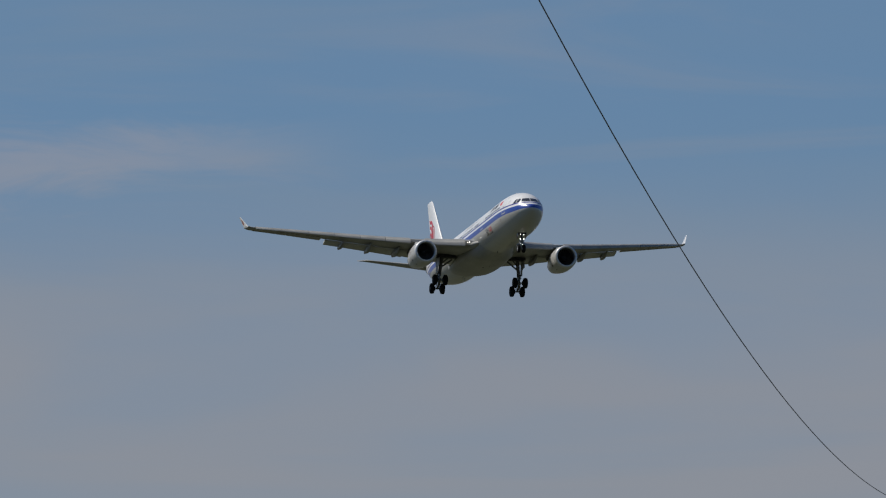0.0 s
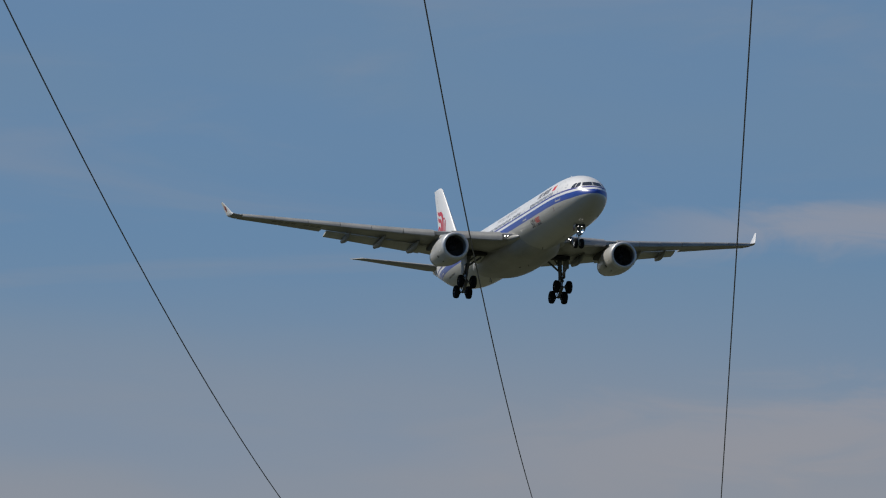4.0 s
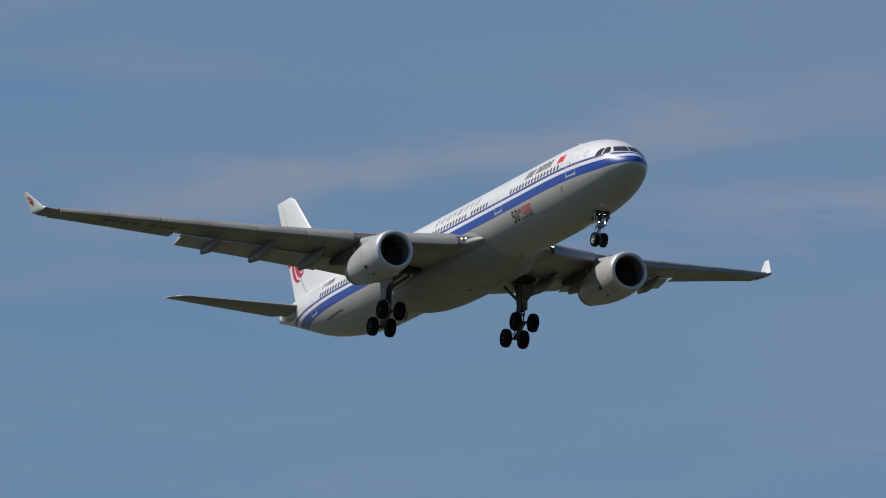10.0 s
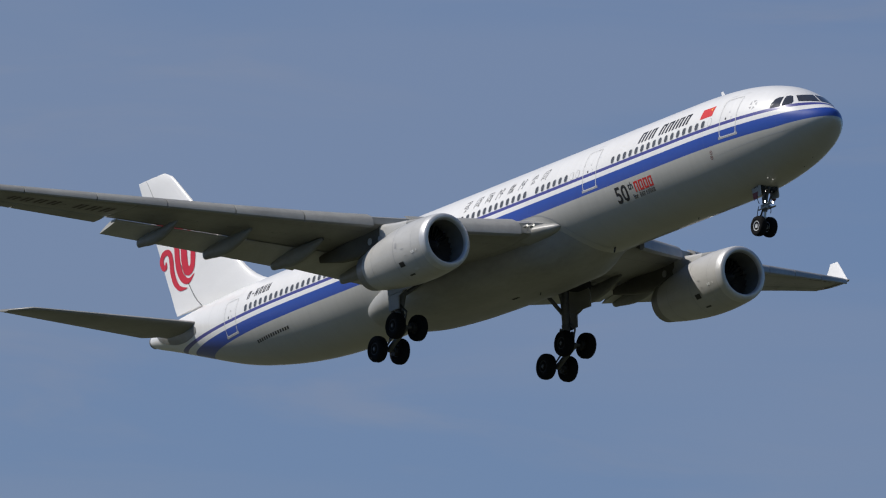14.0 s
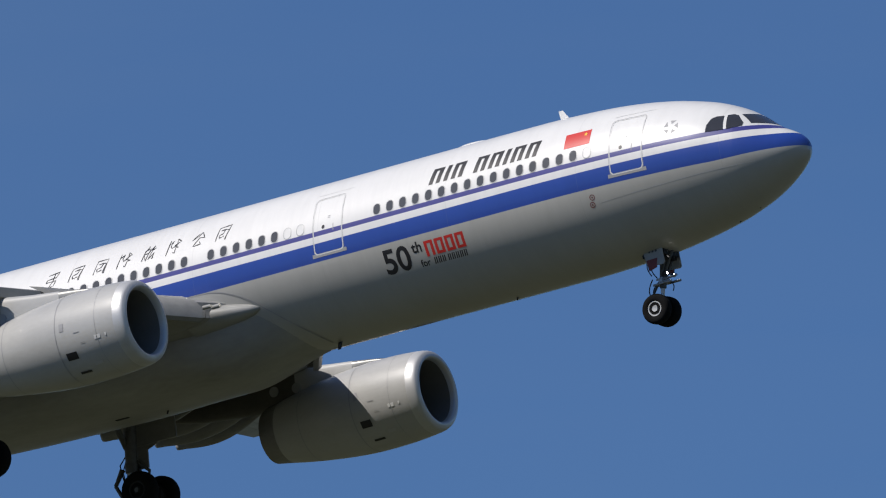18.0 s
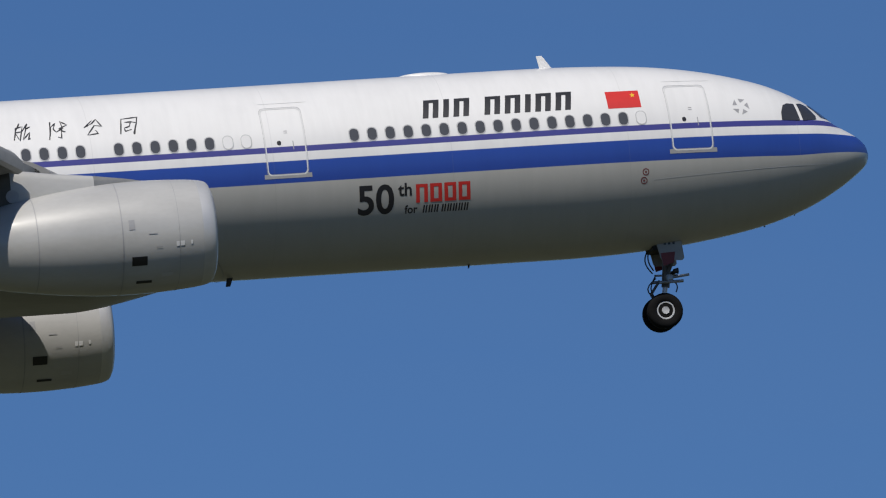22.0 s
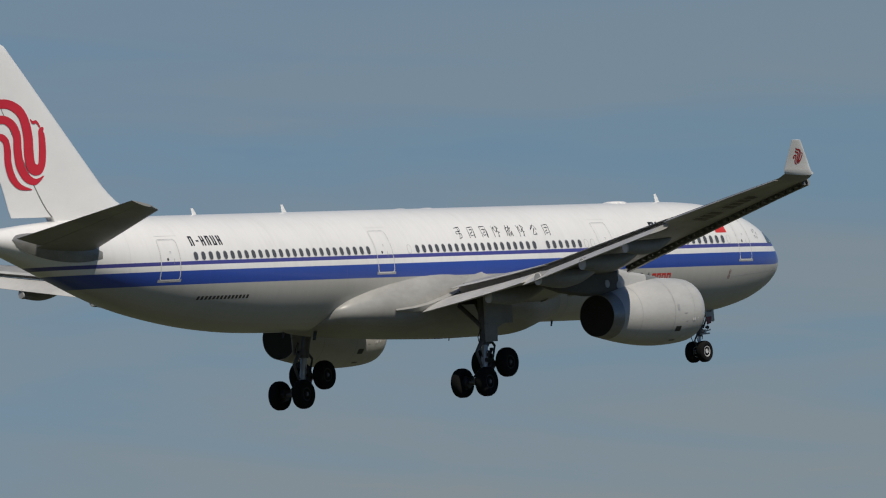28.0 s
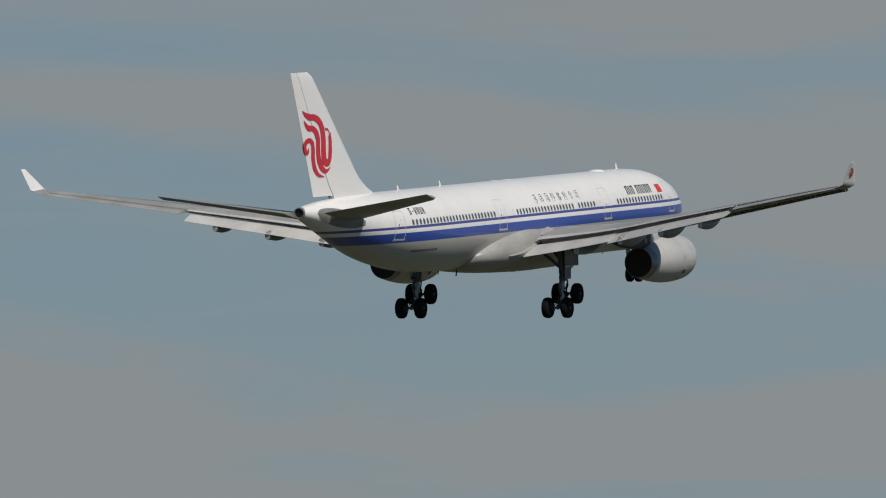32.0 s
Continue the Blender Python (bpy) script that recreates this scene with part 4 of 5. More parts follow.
    for dx, y, r in ((0.52, 3.42, 0.06), (0.30, 3.66, 0.055)):
        c = Vector((p.x + dx, s * y, p.z - 0.04))
        bm = bmesh.new()
        bmesh.ops.create_uvsphere(bm, u_segments=12, v_segments=8, radius=r, matrix=Matrix.Translation(c) @ Matrix.Diagonal((0.3, 1, 1, 1)))
        light = part("landing_light", bm, M_LAMP, wing, "lit landing light")
        part("added_shroud", loft([[c + Vector((d, (r + 0.02) * math.cos(t), (r + 0.02) * math.sin(t))) for t in [2 * math.pi * i / 14 for i in range(14)]] for d in (-0.15, 0.17)], cap=False), M_FAIR, light)
    # root fillet ahead of the wing
    loops = []
    for k in range(9):
        t = k / 8
        x = -21.35 - 2.5 * t
        w = 0.10 + 1.05 * t ** 0.8
        h = 0.08 + 0.50 * t ** 0.7
        loops.append([Vector((x, s * (2.35 + w * max(-0.4, math.cos(q))), -1.42 + h * math.sin(q))) for q in [2 * math.pi * i / 20 for i in range(20)]])
    part("wing_root_fairing", loft(loops), M_FAIR, wing, "", 60)
    # pointed fillet behind the root
    loops = []
    for x, y, z, w, h in ((-28.6, 3.30, -0.62, 1.1, 0.7), (-30.2, 3.36, -0.98, 1.05, 0.6), (-31.6, 3.42, -1.36, 0.95, 0.5), (-32.8, 3.45, -1.64, 0.85, 0.42), (-33.9, 3.45, -1.86, 0.7, 0.32), (-34.95, 3.42, -2.0, 0.48, 0.18), (-35.75, 3.36, -2.06, 0.28, 0.09), (-36.3, 3.25, -2.09, 0.08, 0.02)):
        loops.append([Vector((x, s * yy, zz)) for yy, zz in ((y - w, z + 0.62 * w), (y - 0.4 * w, z + 0.16 * w), (y, z), (y - 0.02, z - 0.03), (y - 0.25 * w, z - h), (y - w, z - h))])
    part("root_fillet", loft(loops), M_FAIR, wing, "pale pointed fillet behind the wing root", 30)
    return wing


for s in (-1, 1):
    build_wing(s)


def build_belly():
    rows = [(-19.5, -1.92, 2.95, 1.48, 1.5), (-25.5, -1.92, 2.95, 1.48, 1.5), (-28, -1.87, 3.12, 1.56, 1.95), (-31, -1.84, 3.22, 1.54, 2.3), (-33, -1.84, 3.25, 1.49, 2.25), (-34.9, -1.85, 3.24, 1.41, 1.90),
            (-36.4, -1.87, 3.16, 1.30, 1.58), (-37.9, -1.90, 2.95, 1.16, 1.18), (-39.1, -1.95, 2.60, 0.94, 0.74), (-39.65, -2.0, 2.2, 0.78, 0.36), (-39.95, -2.1, 1.5, 0.6, 0.2)]
    seam = [(0.5, -24.6), (0.57, -22.8), (1.0, -21.8), (1.5, -21.1), (2.13, -20.4), (2.8, -19.75)]
    loops = []
    for i in range(81):
        x = -19.5 - 20.45 * i / 80
        zc, w, h, ht = lerp(rows, x)
        loop = []
        for k in range(48):
            t = 2 * math.pi * k / 48
            c, sn = math.cos(t), math.sin(t)
            e = 0.85
            full = Vector((x, w * math.copysign(abs(sn) ** e, sn), zc + (ht if c > 0 else h) * math.copysign(abs(c) ** e, c)))
            ray = Vector((0, full.y, full.z))
            skin = Vector((x, 0, 0)) + ray.normalized() * 2.80
            start = lerp([(-q, v) for q, v in seam], max(-2.8, min(-0.5, skin.z)))[0]
            f = max(0.0, min(1.0, (start - x) / 4.4))
            f = f * f * (3 - 2 * f)
            inside = skin - ray.normalized() * 0.03
            loop.append(full if x < -27 or ray.length < 2.7 else inside.lerp(full, f) if f > 0 else inside)
        loops.append(loop)
    part("belly_fairing", loft(loops), M_FAIR, plane, "bulged grey wing-to-body fairing", 60)
    # drain masts and blade aerials under the body, dark blocks coloured as shaded inlets
    for x, y, z, h in ((-19.55, -0.3, -2.78, 0.27), (-41.0, 0.0, -2.78, 0.30), (-39.3, -0.6, -2.85, 0.42), (-27.3, 0.3, -3.4, 0.14), (-3.4, 0.3, -2.12, 0.10), (-2.5, 0.2, -1.88, 0.07), (-12.4, 0, -2.8, 0.12)):
        loops = [[Vector((x + dx - (0.4 * h if k else 0), y + dy * 0.03, z - k * h)) for dx, dy in ((0.35 * h, 0), (0.0, 1), (-0.35 * h + 0.05 * k, 0), (0.0, -1))] for k in (0, 1)]
        part("blade_aerial", loft(loops), M_BRAKE, plane)
    for x, y, z in ((-28.9, -0.2, -3.44), (-24.75, -0.7, -3.34)):
        part("inlet_shade", box((x - 0.3, y - 0.09, z), (x + 0.3, y + 0.09, z + 0.16), 0.03), M_CAVITY_SHADE, plane, "small near-black block for a shaded slot in the belly")
    # front seam of the fairing on each side
    for s in (-1, 1):
        bm = bmesh.new()
        row = []
        for p in spline([(-24.6, -0.50, 0), (-23.7, -0.49, 0), (-22.8, -0.57, 0), (-21.8, -0.99, 0), (-21.1, -1.52, 0), (-20.4, -2.13, 0), (-19.95, -2.55, 0), (-19.75, -2.78, 0)], 6):
            row.append((bm.verts.new(on_body(p.x, p.y, s, 0.014)), bm.verts.new(on_body(p.x - 0.03, p.y - 0.02, s, 0.014))))
        for (e, f), (g, h) in zip(row, row[1:]):
            bm.faces.new((e, f, h, g))
        part("fairing_seam", bm, M_LINE, plane)
    # aerials and domes on the back
    for x, h in ((-9.55, 0.46), (-40.35, 0.42), (-47.4, 0.36)):
        loops = [[Vector((x + dx * (1 - 0.55 * k) - 0.20 * k, dy * 0.05 * (1 - 0.5 * k), 2.76 + k * h)) for dx, dy in ((0.2, 0), (0.05, 1), (-0.2, 0), (0.05, -1))] for k in (0, 1)]
        part("blade_aerial", loft(loops), M_WHITE, plane, "white blade aerial")
    for x, L, w, h in ((-13.25, 0.82, 0.5, 0.15), (-29.0, 0.5, 0.3, 0.08), (-31.2, 0.5, 0.3, 0.08)):
        bm = bmesh.new()
        bmesh.ops.create_uvsphere(bm, u_segments=24, v_segments=12, radius=1.0)
        for v in bm.verts:
            v.co = Vector((x + v.co.x * L, v.co.y * w, 2.765 + max(-0.05, math.copysign(abs(v.co.z) ** 0.7, v.co.z)) * h))
        part("aerial_dome", bm, M_WHITE, plane, "low white aerial dome", 70)


build_belly()

ENGINE = [(0.0, 1.33), (0.03, 1.40), (0.12, 1.455), (0.35, 1.505), (0.8, 1.55), (1.5, 1.59), (2.3, 1.60), (3.1, 1.575), (3.9, 1.51), (4.7, 1.41), (5.6, 1.27), (6.4, 1.12), (7.0, 1.01)]


def build_engine(s):
    cx, cy, cz = -21.68, s * 9.37, -2.77
    droop = 0.018

    def ring(d, r, n=48, cut=0.0):
        return [Vector((cx - d + cut * r * math.cos(t), cy + r * math.sin(t), cz - droop * d + r * math.cos(t))) for t in [2 * math.pi * i / n for i in range(n)]]

    def prof(d):
        return lerp([(-a, r) for a, r in ENGINE], -d)[0]

    bm = bmesh.new()
    ds = [0.40 + (6.30 - 0.40) * i / 36 for i in range(37)]
    loops = [ring(d, prof(d)) for d in ds]
    add_loft(bm, loops, cap=False)
    nac = part("engine_nacelle", bm, M_NACELLE, plane, "grey engine nacelle with a bright metal intake lip", 50)
    part("exhaust_nozzle", loft([ring(6.30 + 0.7 * i / 8, prof(6.30 + 0.7 * i / 8) - 0.006) for i in range(9)] + [ring(7.0, 0.975)], cap=False), M_NOZZLE, nac, "dull metal exhaust nozzle", 50)
    lip = [ring(d, prof(d)) for d in (0.40, 0.3, 0.2, 0.12, 0.06, 0.03, 0.0)] + [ring(-0.035, 1.27), ring(-0.03, 1.22), ring(0.06, 1.16), ring(0.2, 1.135)]
    part("intake_lip", loft(lip, cap=False), M_LIP, nac, "polished metal intake lip", 60)
    part("intake_duct", loft([ring(0.2, 1.135), ring(0.6, 1.15), ring(1.35, 1.23), ring(1.6, 1.23)], cap=False), M_LINER, nac, "grey acoustic lining of the intake", 60)
    for k in range(26):
        bm = bmesh.new()
        a0 = 2 * math.pi * k / 26
        pts = []
        for r, da, dx in ((0.36, 0, 0), (1.22, 0.10, 0.05), (1.22, 0.30, -0.22), (0.36, 0.17, -0.28)):
            pts.append(bm.verts.new((cx - 1.42 + dx, cy + r * math.sin(a0 + da), cz - droop * 1.4 + r * math.cos(a0 + da))))
        bm.faces.new(pts)
        part("fan_blade", bm, M_FAN, nac)
    part("spinner", loft([ring(d, r, 24) for d, r in ((0.85, 0.02), (0.95, 0.13), (1.15, 0.26), (1.42, 0.37))]), M_BRAKE, nac, "dark pointed spinner")
    # disc coloured as the shade behind the fan
    part("fan_back_shade", loft([ring(1.72, 1.23), ring(1.75, 1.2)]), M_CAVITY_SHADE, nac)
    # closed plug, its colour standing for the shade inside the nozzle
    part("exhaust_shade", loft([ring(6.99, 0.976), ring(6.5, 0.985), ring(5.8, 0.99), ring(5.7, 0.9)]), M_CAVITY_SHADE, nac, "closed near-black plug for the shaded exhaust opening")
    part("exhaust_plug", loft([ring(d, r, 24) for d, r in ((5.8, 0.5), (6.4, 0.42), (6.7, 0.25), (6.9, 0.05))]), M_BRAKE, nac)
    # cowl joints, hatches and stencils on the outer side
    for d, w in ((2.72, 0.022), (5.1, 0.03), (1.1, 0.014)):
        part("cowl_joint", loft([ring(d, prof(d) + 0.006), ring(d + w, prof(d + w) + 0.006)], cap=False), M_LINE, nac)

    def on_cowl(d, a, off=0.012):
        r = prof(d) + off
        return Vector((cx - d, cy - r * math.cos(a), cz - droop * d + r * math.sin(a)))

    def patch(name, d0, d1, a0, a1, mat, label=""):
        bm = bmesh.new()
        add_decal_grid(bm, d0, d1, radians(a0), radians(a1), lambda d, a: on_cowl(d, a), 2, 3)
        part(name, bm, mat, nac, label)

    patch("vent_hatch", 2.06, 2.50, -38, -28, M_BLACK, "black vent hatch")
    patch("small_hatch", 2.38, 2.55, 0, 10, M_LINE)
    patch("stencil", 0.98, 1.10, -20, -15, M_WHITE)
    patch("stencil", 1.13, 1.22, -20, -15, M_WHITE)
    patch("stencil", 0.74, 0.80, -19, -15, M_WHITE)
    patch("stencil", 1.75, 2.0, -6, -5, M_LINE)
    patch("stencil", 1.62, 1.8, -20, -19, M_LINE)
    patch("drain_slot", 1.9, 2.35, -62, -58, M_BLACK)
    patch("scoop", 1.3, 1.62, -54, -49, M_RIM)
    bm = bmesh.new()
    add_decal_grid(bm, 2.74, 2.755, radians(-70), radians(60), lambda d, a: on_cowl(d, a, 0.009), 1, 20)
    part("hinge_line", bm, M_LINE, nac)
    # pylon
    loops = []
    for x, z0, z1, w in ((-23.3, -1.40, -1.22, 0.06), (-24.0, -1.5, -1.10, 0.20), (-24.9, -1.7, -0.98, 0.32), (-26.0, -1.8, -0.86, 0.36), (-27.3, -1.9, -0.66, 0.38), (-29.5, -1.95, -0.75, 0.36), (-31.5, -1.75, -0.9, 0.28), (-33.4, -1.35, -0.95, 0.10)):
        zc, h = (z0 + z1) / 2, (z1 - z0) / 2
        loops.append([Vector((x, cy + w * math.copysign(abs(math.sin(t)) ** 0.5, math.sin(t)), zc + h * math.copysign(abs(math.cos(t)) ** 0.5, math.cos(t)))) for t in [2 * math.pi * i / 20 for i in range(20)]])
    pylon = part("pylon", loft(loops[2:5]), M_NACELLE, nac, "grey engine pylon", 50)
    # rear of the pylon, much darker than its front
    part("pylon_rear", loft(loops[4:]), M_PYLON_DARK, nac, "darker rear of the pylon", 50)
    part("pylon_nose", loft(loops[:3]), M_ROOT, nac, "darker grey pylon nose", 50)
    for x, z in ((-27.27, -1.47), (-28.22, -1.40)):
        for q in (-1, 1):
            part("round_panel", tube((x, cy + q * 0.30, z), (x, cy + q * 0.392, z), 0.19, None, 16), M_LINE, pylon)
    return nac


for s in (-1, 1):
    build_engine(s)


def build_tail():
    # fin: height, leading edge, trailing edge, thickness
    rows = [(2.2, -50.9, -61.2, 0.05), (2.75, -51.6, -61.35, 0.07), (3.3, -53.0, -61.6, 0.085), (4.0, -54.15, -61.85, 0.09), (5.0, -55.25, -62.25, 0.092), (8.0, -58.35, -63.4, 0.09), (10.6, -61.05, -64.45, 0.09), (10.95, -61.5, -64.58, 0.08), (11.08, -61.95, -64.62, 0.05)]
    def section(z, u0=0, u1=1, n=14, grow=0.0):
        le, te, t = lerp([(-r[0], *r[1:]) for r in rows], -z)
        return [Vector((p.x, p.z, z)) for p in airfoil(le, te, t + grow, 0, 0, 0, u0, u1, n, 0.0)]
    zs = [2.2 + 8.88 * (i / 26) for i in range(27)]
    fin = part("fin", loft([section(z, 0, 0.702) for z in zs]), M_WHITE, plane, "white tail fin with a red emblem", 40)
    part("rudder", loft([section(z, 0.714, 1.0) for z in zs if z > 2.6]), M_WHITE, fin, "white rudder")
    part("rudder_gap", loft([section(z, 0.700, 0.716, 4, -0.001) for z in zs if z > 2.6]), M_SEAM, fin, "dark hinge line of the rudder")

    # the bird emblem: three curling red ribbons on each face
    def on_fin(x, z, side):
        le, te, t = lerp([(-r[0], *r[1:]) for r in rows], -z)
        c = le - te
        u = max(0.0, min(1.0, (le - x) / c))
        h = 5 * t * (0.2969 * math.sqrt(u) - 0.126 * u - 0.3516 * u * u + 0.2843 * u ** 3 - 0.1015 * u ** 4) * c
        return Vector((x, side * (h + 0.035), z))

    for side in (-1, 1):
        part("fin_emblem", emblem_mesh(lambda x, z: on_fin(x, z, side)), M_FINRED, fin, "curling red bird-like emblem")
    # tailplanes, set nose down
    for s in (-1, 1):
        loops, el = [], []
        for k in range(13):
            t = k / 12
            y = 0.7 + 8.9 * t
            le = -56.45 - 6.05 * t
            te = -62.75 - 2.15 * t
            z0 = 1.26 + 1.60 * t
            z1 = 1.78 + 1.36 * t
            if k == 12:
                le -= 0.95
            loops.append([Vector((p.x, s * y, p.z)) for p in airfoil(le, te, 0.082, z0, z1, 0, 0, 0.70, 12, -0.01)])
            el.append([Vector((p.x, s * y, p.z)) for p in airfoil(le, te, 0.082, z0, z1, 0, 0.708, 1.0, 8, -0.01)])
        st = part("tailplane", loft(loops), M_GREY, plane, "grey tailplane", 40)
        part("elevator", loft(el[1:]), M_GREY, st)
        # fairing plate at the root
        bm = bmesh.new()
        add_decal_grid(bm, -62.4, -57.0, 0.55, 1.45, lambda x, z: on_body(x, max(1.0 + 0.16 * (-57.0 - x) + (z - 1.0) * math.sin(math.pi * min(1, max(0.02, (-57.0 - x) / 5.4))) ** 0.5 * 1.3, lerp(BODY, x)[1] + 0.15), s, 0.02), 20, 6)
        part("root_plate", bm, M_ROOT, st, "dull metal plate at the tailplane root")


build_tail()


# ---- undercarriage ----
def wheel_meshes(R, w, hub, hub_mat):
    bm = bmesh.new()
    prof = [(-w * 0.36, hub), (-w * 0.46, hub * 1.12), (-w * 0.5, R * 0.80), (-w * 0.42, R * 0.93), (-w * 0.25, R * 0.99), (-0.02 * w, R), (w * 0.25, R * 0.99), (w * 0.42, R * 0.93), (w * 0.5, R * 0.80), (w * 0.46, hub * 1.12), (w * 0.36, hub)]
    add_ring(bm, prof)
    ty = part("tyre", bm, M_TYRE, None, "", 50)
    bm = bmesh.new()
    prof = [(-w * 0.40, hub * 0.3), (-w * 0.42, hub * 0.42), (-w * 0.30, hub * 0.5), (-w * 0.28, hub * 0.8), (-w * 0.42, hub * 0.92), (-w * 0.42, hub * 1.06), (w * 0.42, hub * 1.06), (w * 0.42, hub * 0.92), (w * 0.28, hub * 0.8), (w * 0.30, hub * 0.5), (w * 0.42, hub * 0.42), (w * 0.40, hub * 0.3)]
    add_ring(bm, prof, n=28)
    for k in range(9):
        a = 2 * math.pi * k / 9
        for q in (-1, 1):
            bmesh.ops.create_cone(bm, cap_ends=True, segments=8, radius1=hub * 0.09, radius2=hub * 0.09, depth=w * 0.06, matrix=Matrix.Translation((hub * 0.66 * math.cos(a), q * w * 0.29, hub * 0.66 * math.sin(a))) @ Matrix.Rotation(math.pi / 2, 4, "X"))
    rim = part("rim", bm, hub_mat, None, "", 40)
    res = ty.data, rim.data
    bpy.data.objects.remove(ty)
    bpy.data.objects.remove(rim)
    return res


def build_nose_gear():
    ty, rim = wheel_meshes(0.53, 0.40, 0.25, M_HUB)
    gear = part("nose_gear", tube((-6.40, 0, -2.40), (-6.62, 0, -3.85), 0.13, 0.12), M_STEEL, plane, "nose landing gear leg with two wheels and lit lamps")
    part("piston", tube((-6.62, 0, -3.8), (-6.78, 0, -4.62), 0.075), M_LIP, gear, "bright piston")
    part("axle", tube((-6.78, -0.42, -4.60), (-6.78, 0.42, -4.60), 0.06), M_STEEL, gear)
    for q in (-1, 1):
        w = shared("nose_wheel", ty, pose(-6.78, q * 0.33, -4.60), gear, "black tyre on a pale rim")
        shared("wheel_rim", rim, Matrix(), w, "pale metal rim")
        loops = [[Vector((x, q * (0.56 + dy), z)) for x, z in ((-6.84, -2.45), (-6.16, -2.40), (-6.14, -2.62), (-6.10, -3.10), (-6.16, -3.16), (-6.74, -3.14), (-6.80, -3.08), (-6.90, -2.60))] for dy in (-0.02, 0.02)]
        part("gear_door", loft(loops), M_FAIR, gear, "grey gear door", 30)
        loops = [[Vector((x, q * (0.575 + dy), z)) for x, z in ((-6.80, -2.92), (-6.36, -2.90), (-6.43, -3.22), (-6.74, -3.30))] for dy in (-0.02, 0.02)]
        part("door_panel", loft(loops), M_REDPAINT, gear, "dark red panel", 30)
        for k in range(3):
            x = -6.68 + k * 0.13
            part("marking", box((x, q * 0.586 - 0.004, -2.68), (x + 0.07, q * 0.586 + 0.004, -2.56)), M_BLACK, gear, "dark painted marking bar")
    bm = tube((-6.55, -0.05, -3.45), (-6.02, 0, -2.5), 0.07)
    part("drag_brace", bm, M_STEEL, gear)
    for y in (0.18, -0.18):
        part("side_strut", tube((-6.55, y, -3.45), (-6.05, y * 1.6, -2.5), 0.045), M_STEEL, gear)
    bm = tube((-6.78, 0, -3.65), (-7.08, 0, -4.05), 0.04)
    add_tube(bm, (-7.08, 0, -4.05), (-6.86, 0, -4.45), 0.035)
    part("torque_link", bm, M_STEEL, gear)
    bm = box((-6.62, -0.30, -3.70), (-6.42, 0.30, -3.52), 0.03)
    add_tube(bm, (-6.45, -0.2, -3.60), (-5.92, -0.16, -3.54), 0.04)
    add_tube(bm, (-6.95, 0.24, -3.66), (-6.02, 0.24, -3.66), 0.045)
    add_tube(bm, (-6.85, -0.24, -3.74), (-6.12, -0.24, -3.72), 0.04)
    add_tube(bm, (-6.90, 0.1, -3.48), (-6.20, 0.1, -3.50), 0.03)
    part("steering_unit", bm, M_LIGHTMETAL, gear, "pale alloy steering unit")
    for y, x0, bow, z0, z1 in ((0.16, -6.85, 0.32, -3.55, -4.25), (-0.16, -6.90, 0.24, -3.50, -4.40), (0.22, -7.02, 0.14, -2.72, -3.40), (-0.1, -7.05, 0.08, -2.78, -3.36), (0.1, -6.40, -0.10, -3.60, -4.00)):
        pts = [(x0 - bow * math.sin(math.pi * k / 7) + 0.10 * k / 7, y, z0 + (z1 - z0) * k / 7) for k in range(8)]
        bm = bmesh.new()
        for a, b in zip(pts, pts[1:]):
            add_tube(bm, a, b, 0.02, n=6)
        part("hose", bm, M_BRAKE, gear)
    for y, z in ((-0.22, -2.86), (0.22, -2.86), (-0.24, -3.42), (0.24, -3.42)):
        bm = bmesh.new()
        bmesh.ops.create_uvsphere(bm, u_segments=12, v_segments=8, radius=0.048, matrix=Matrix.Translation((-6.25, y, z)) @ Matrix.Diagonal((0.35, 1, 1, 1)))
        lamp = part("taxi_lamp", bm, M_LAMP, gear, "lit landing lamp")
        part("lamp_housing", tube((-6.25, y, z), (-6.40, y, z), 0.095, 0.05, 12), M_BRAKE, gear)
        # hood added round the upper lamps to block them sideways
        if z > -3:
            part("added_lamp_hood", loft([[Vector((x, y + 0.098 * math.cos(t), z + 0.098 * math.sin(t))) for t in [2 * math.pi * i / 14 for i in range(14)]] for x in (-6.27, -6.12)], cap=False), M_BRAKE, gear)
    # solid box with the nose bay's shade as its colour
    part("nose_bay_shade", box((-7.0, -0.5, -2.80), (-6.12, 0.5, -2.4), 0.02), M_CAVITY_SHADE, plane, "near-black box for the shade of the nose wheel bay")


build_nose_gear()


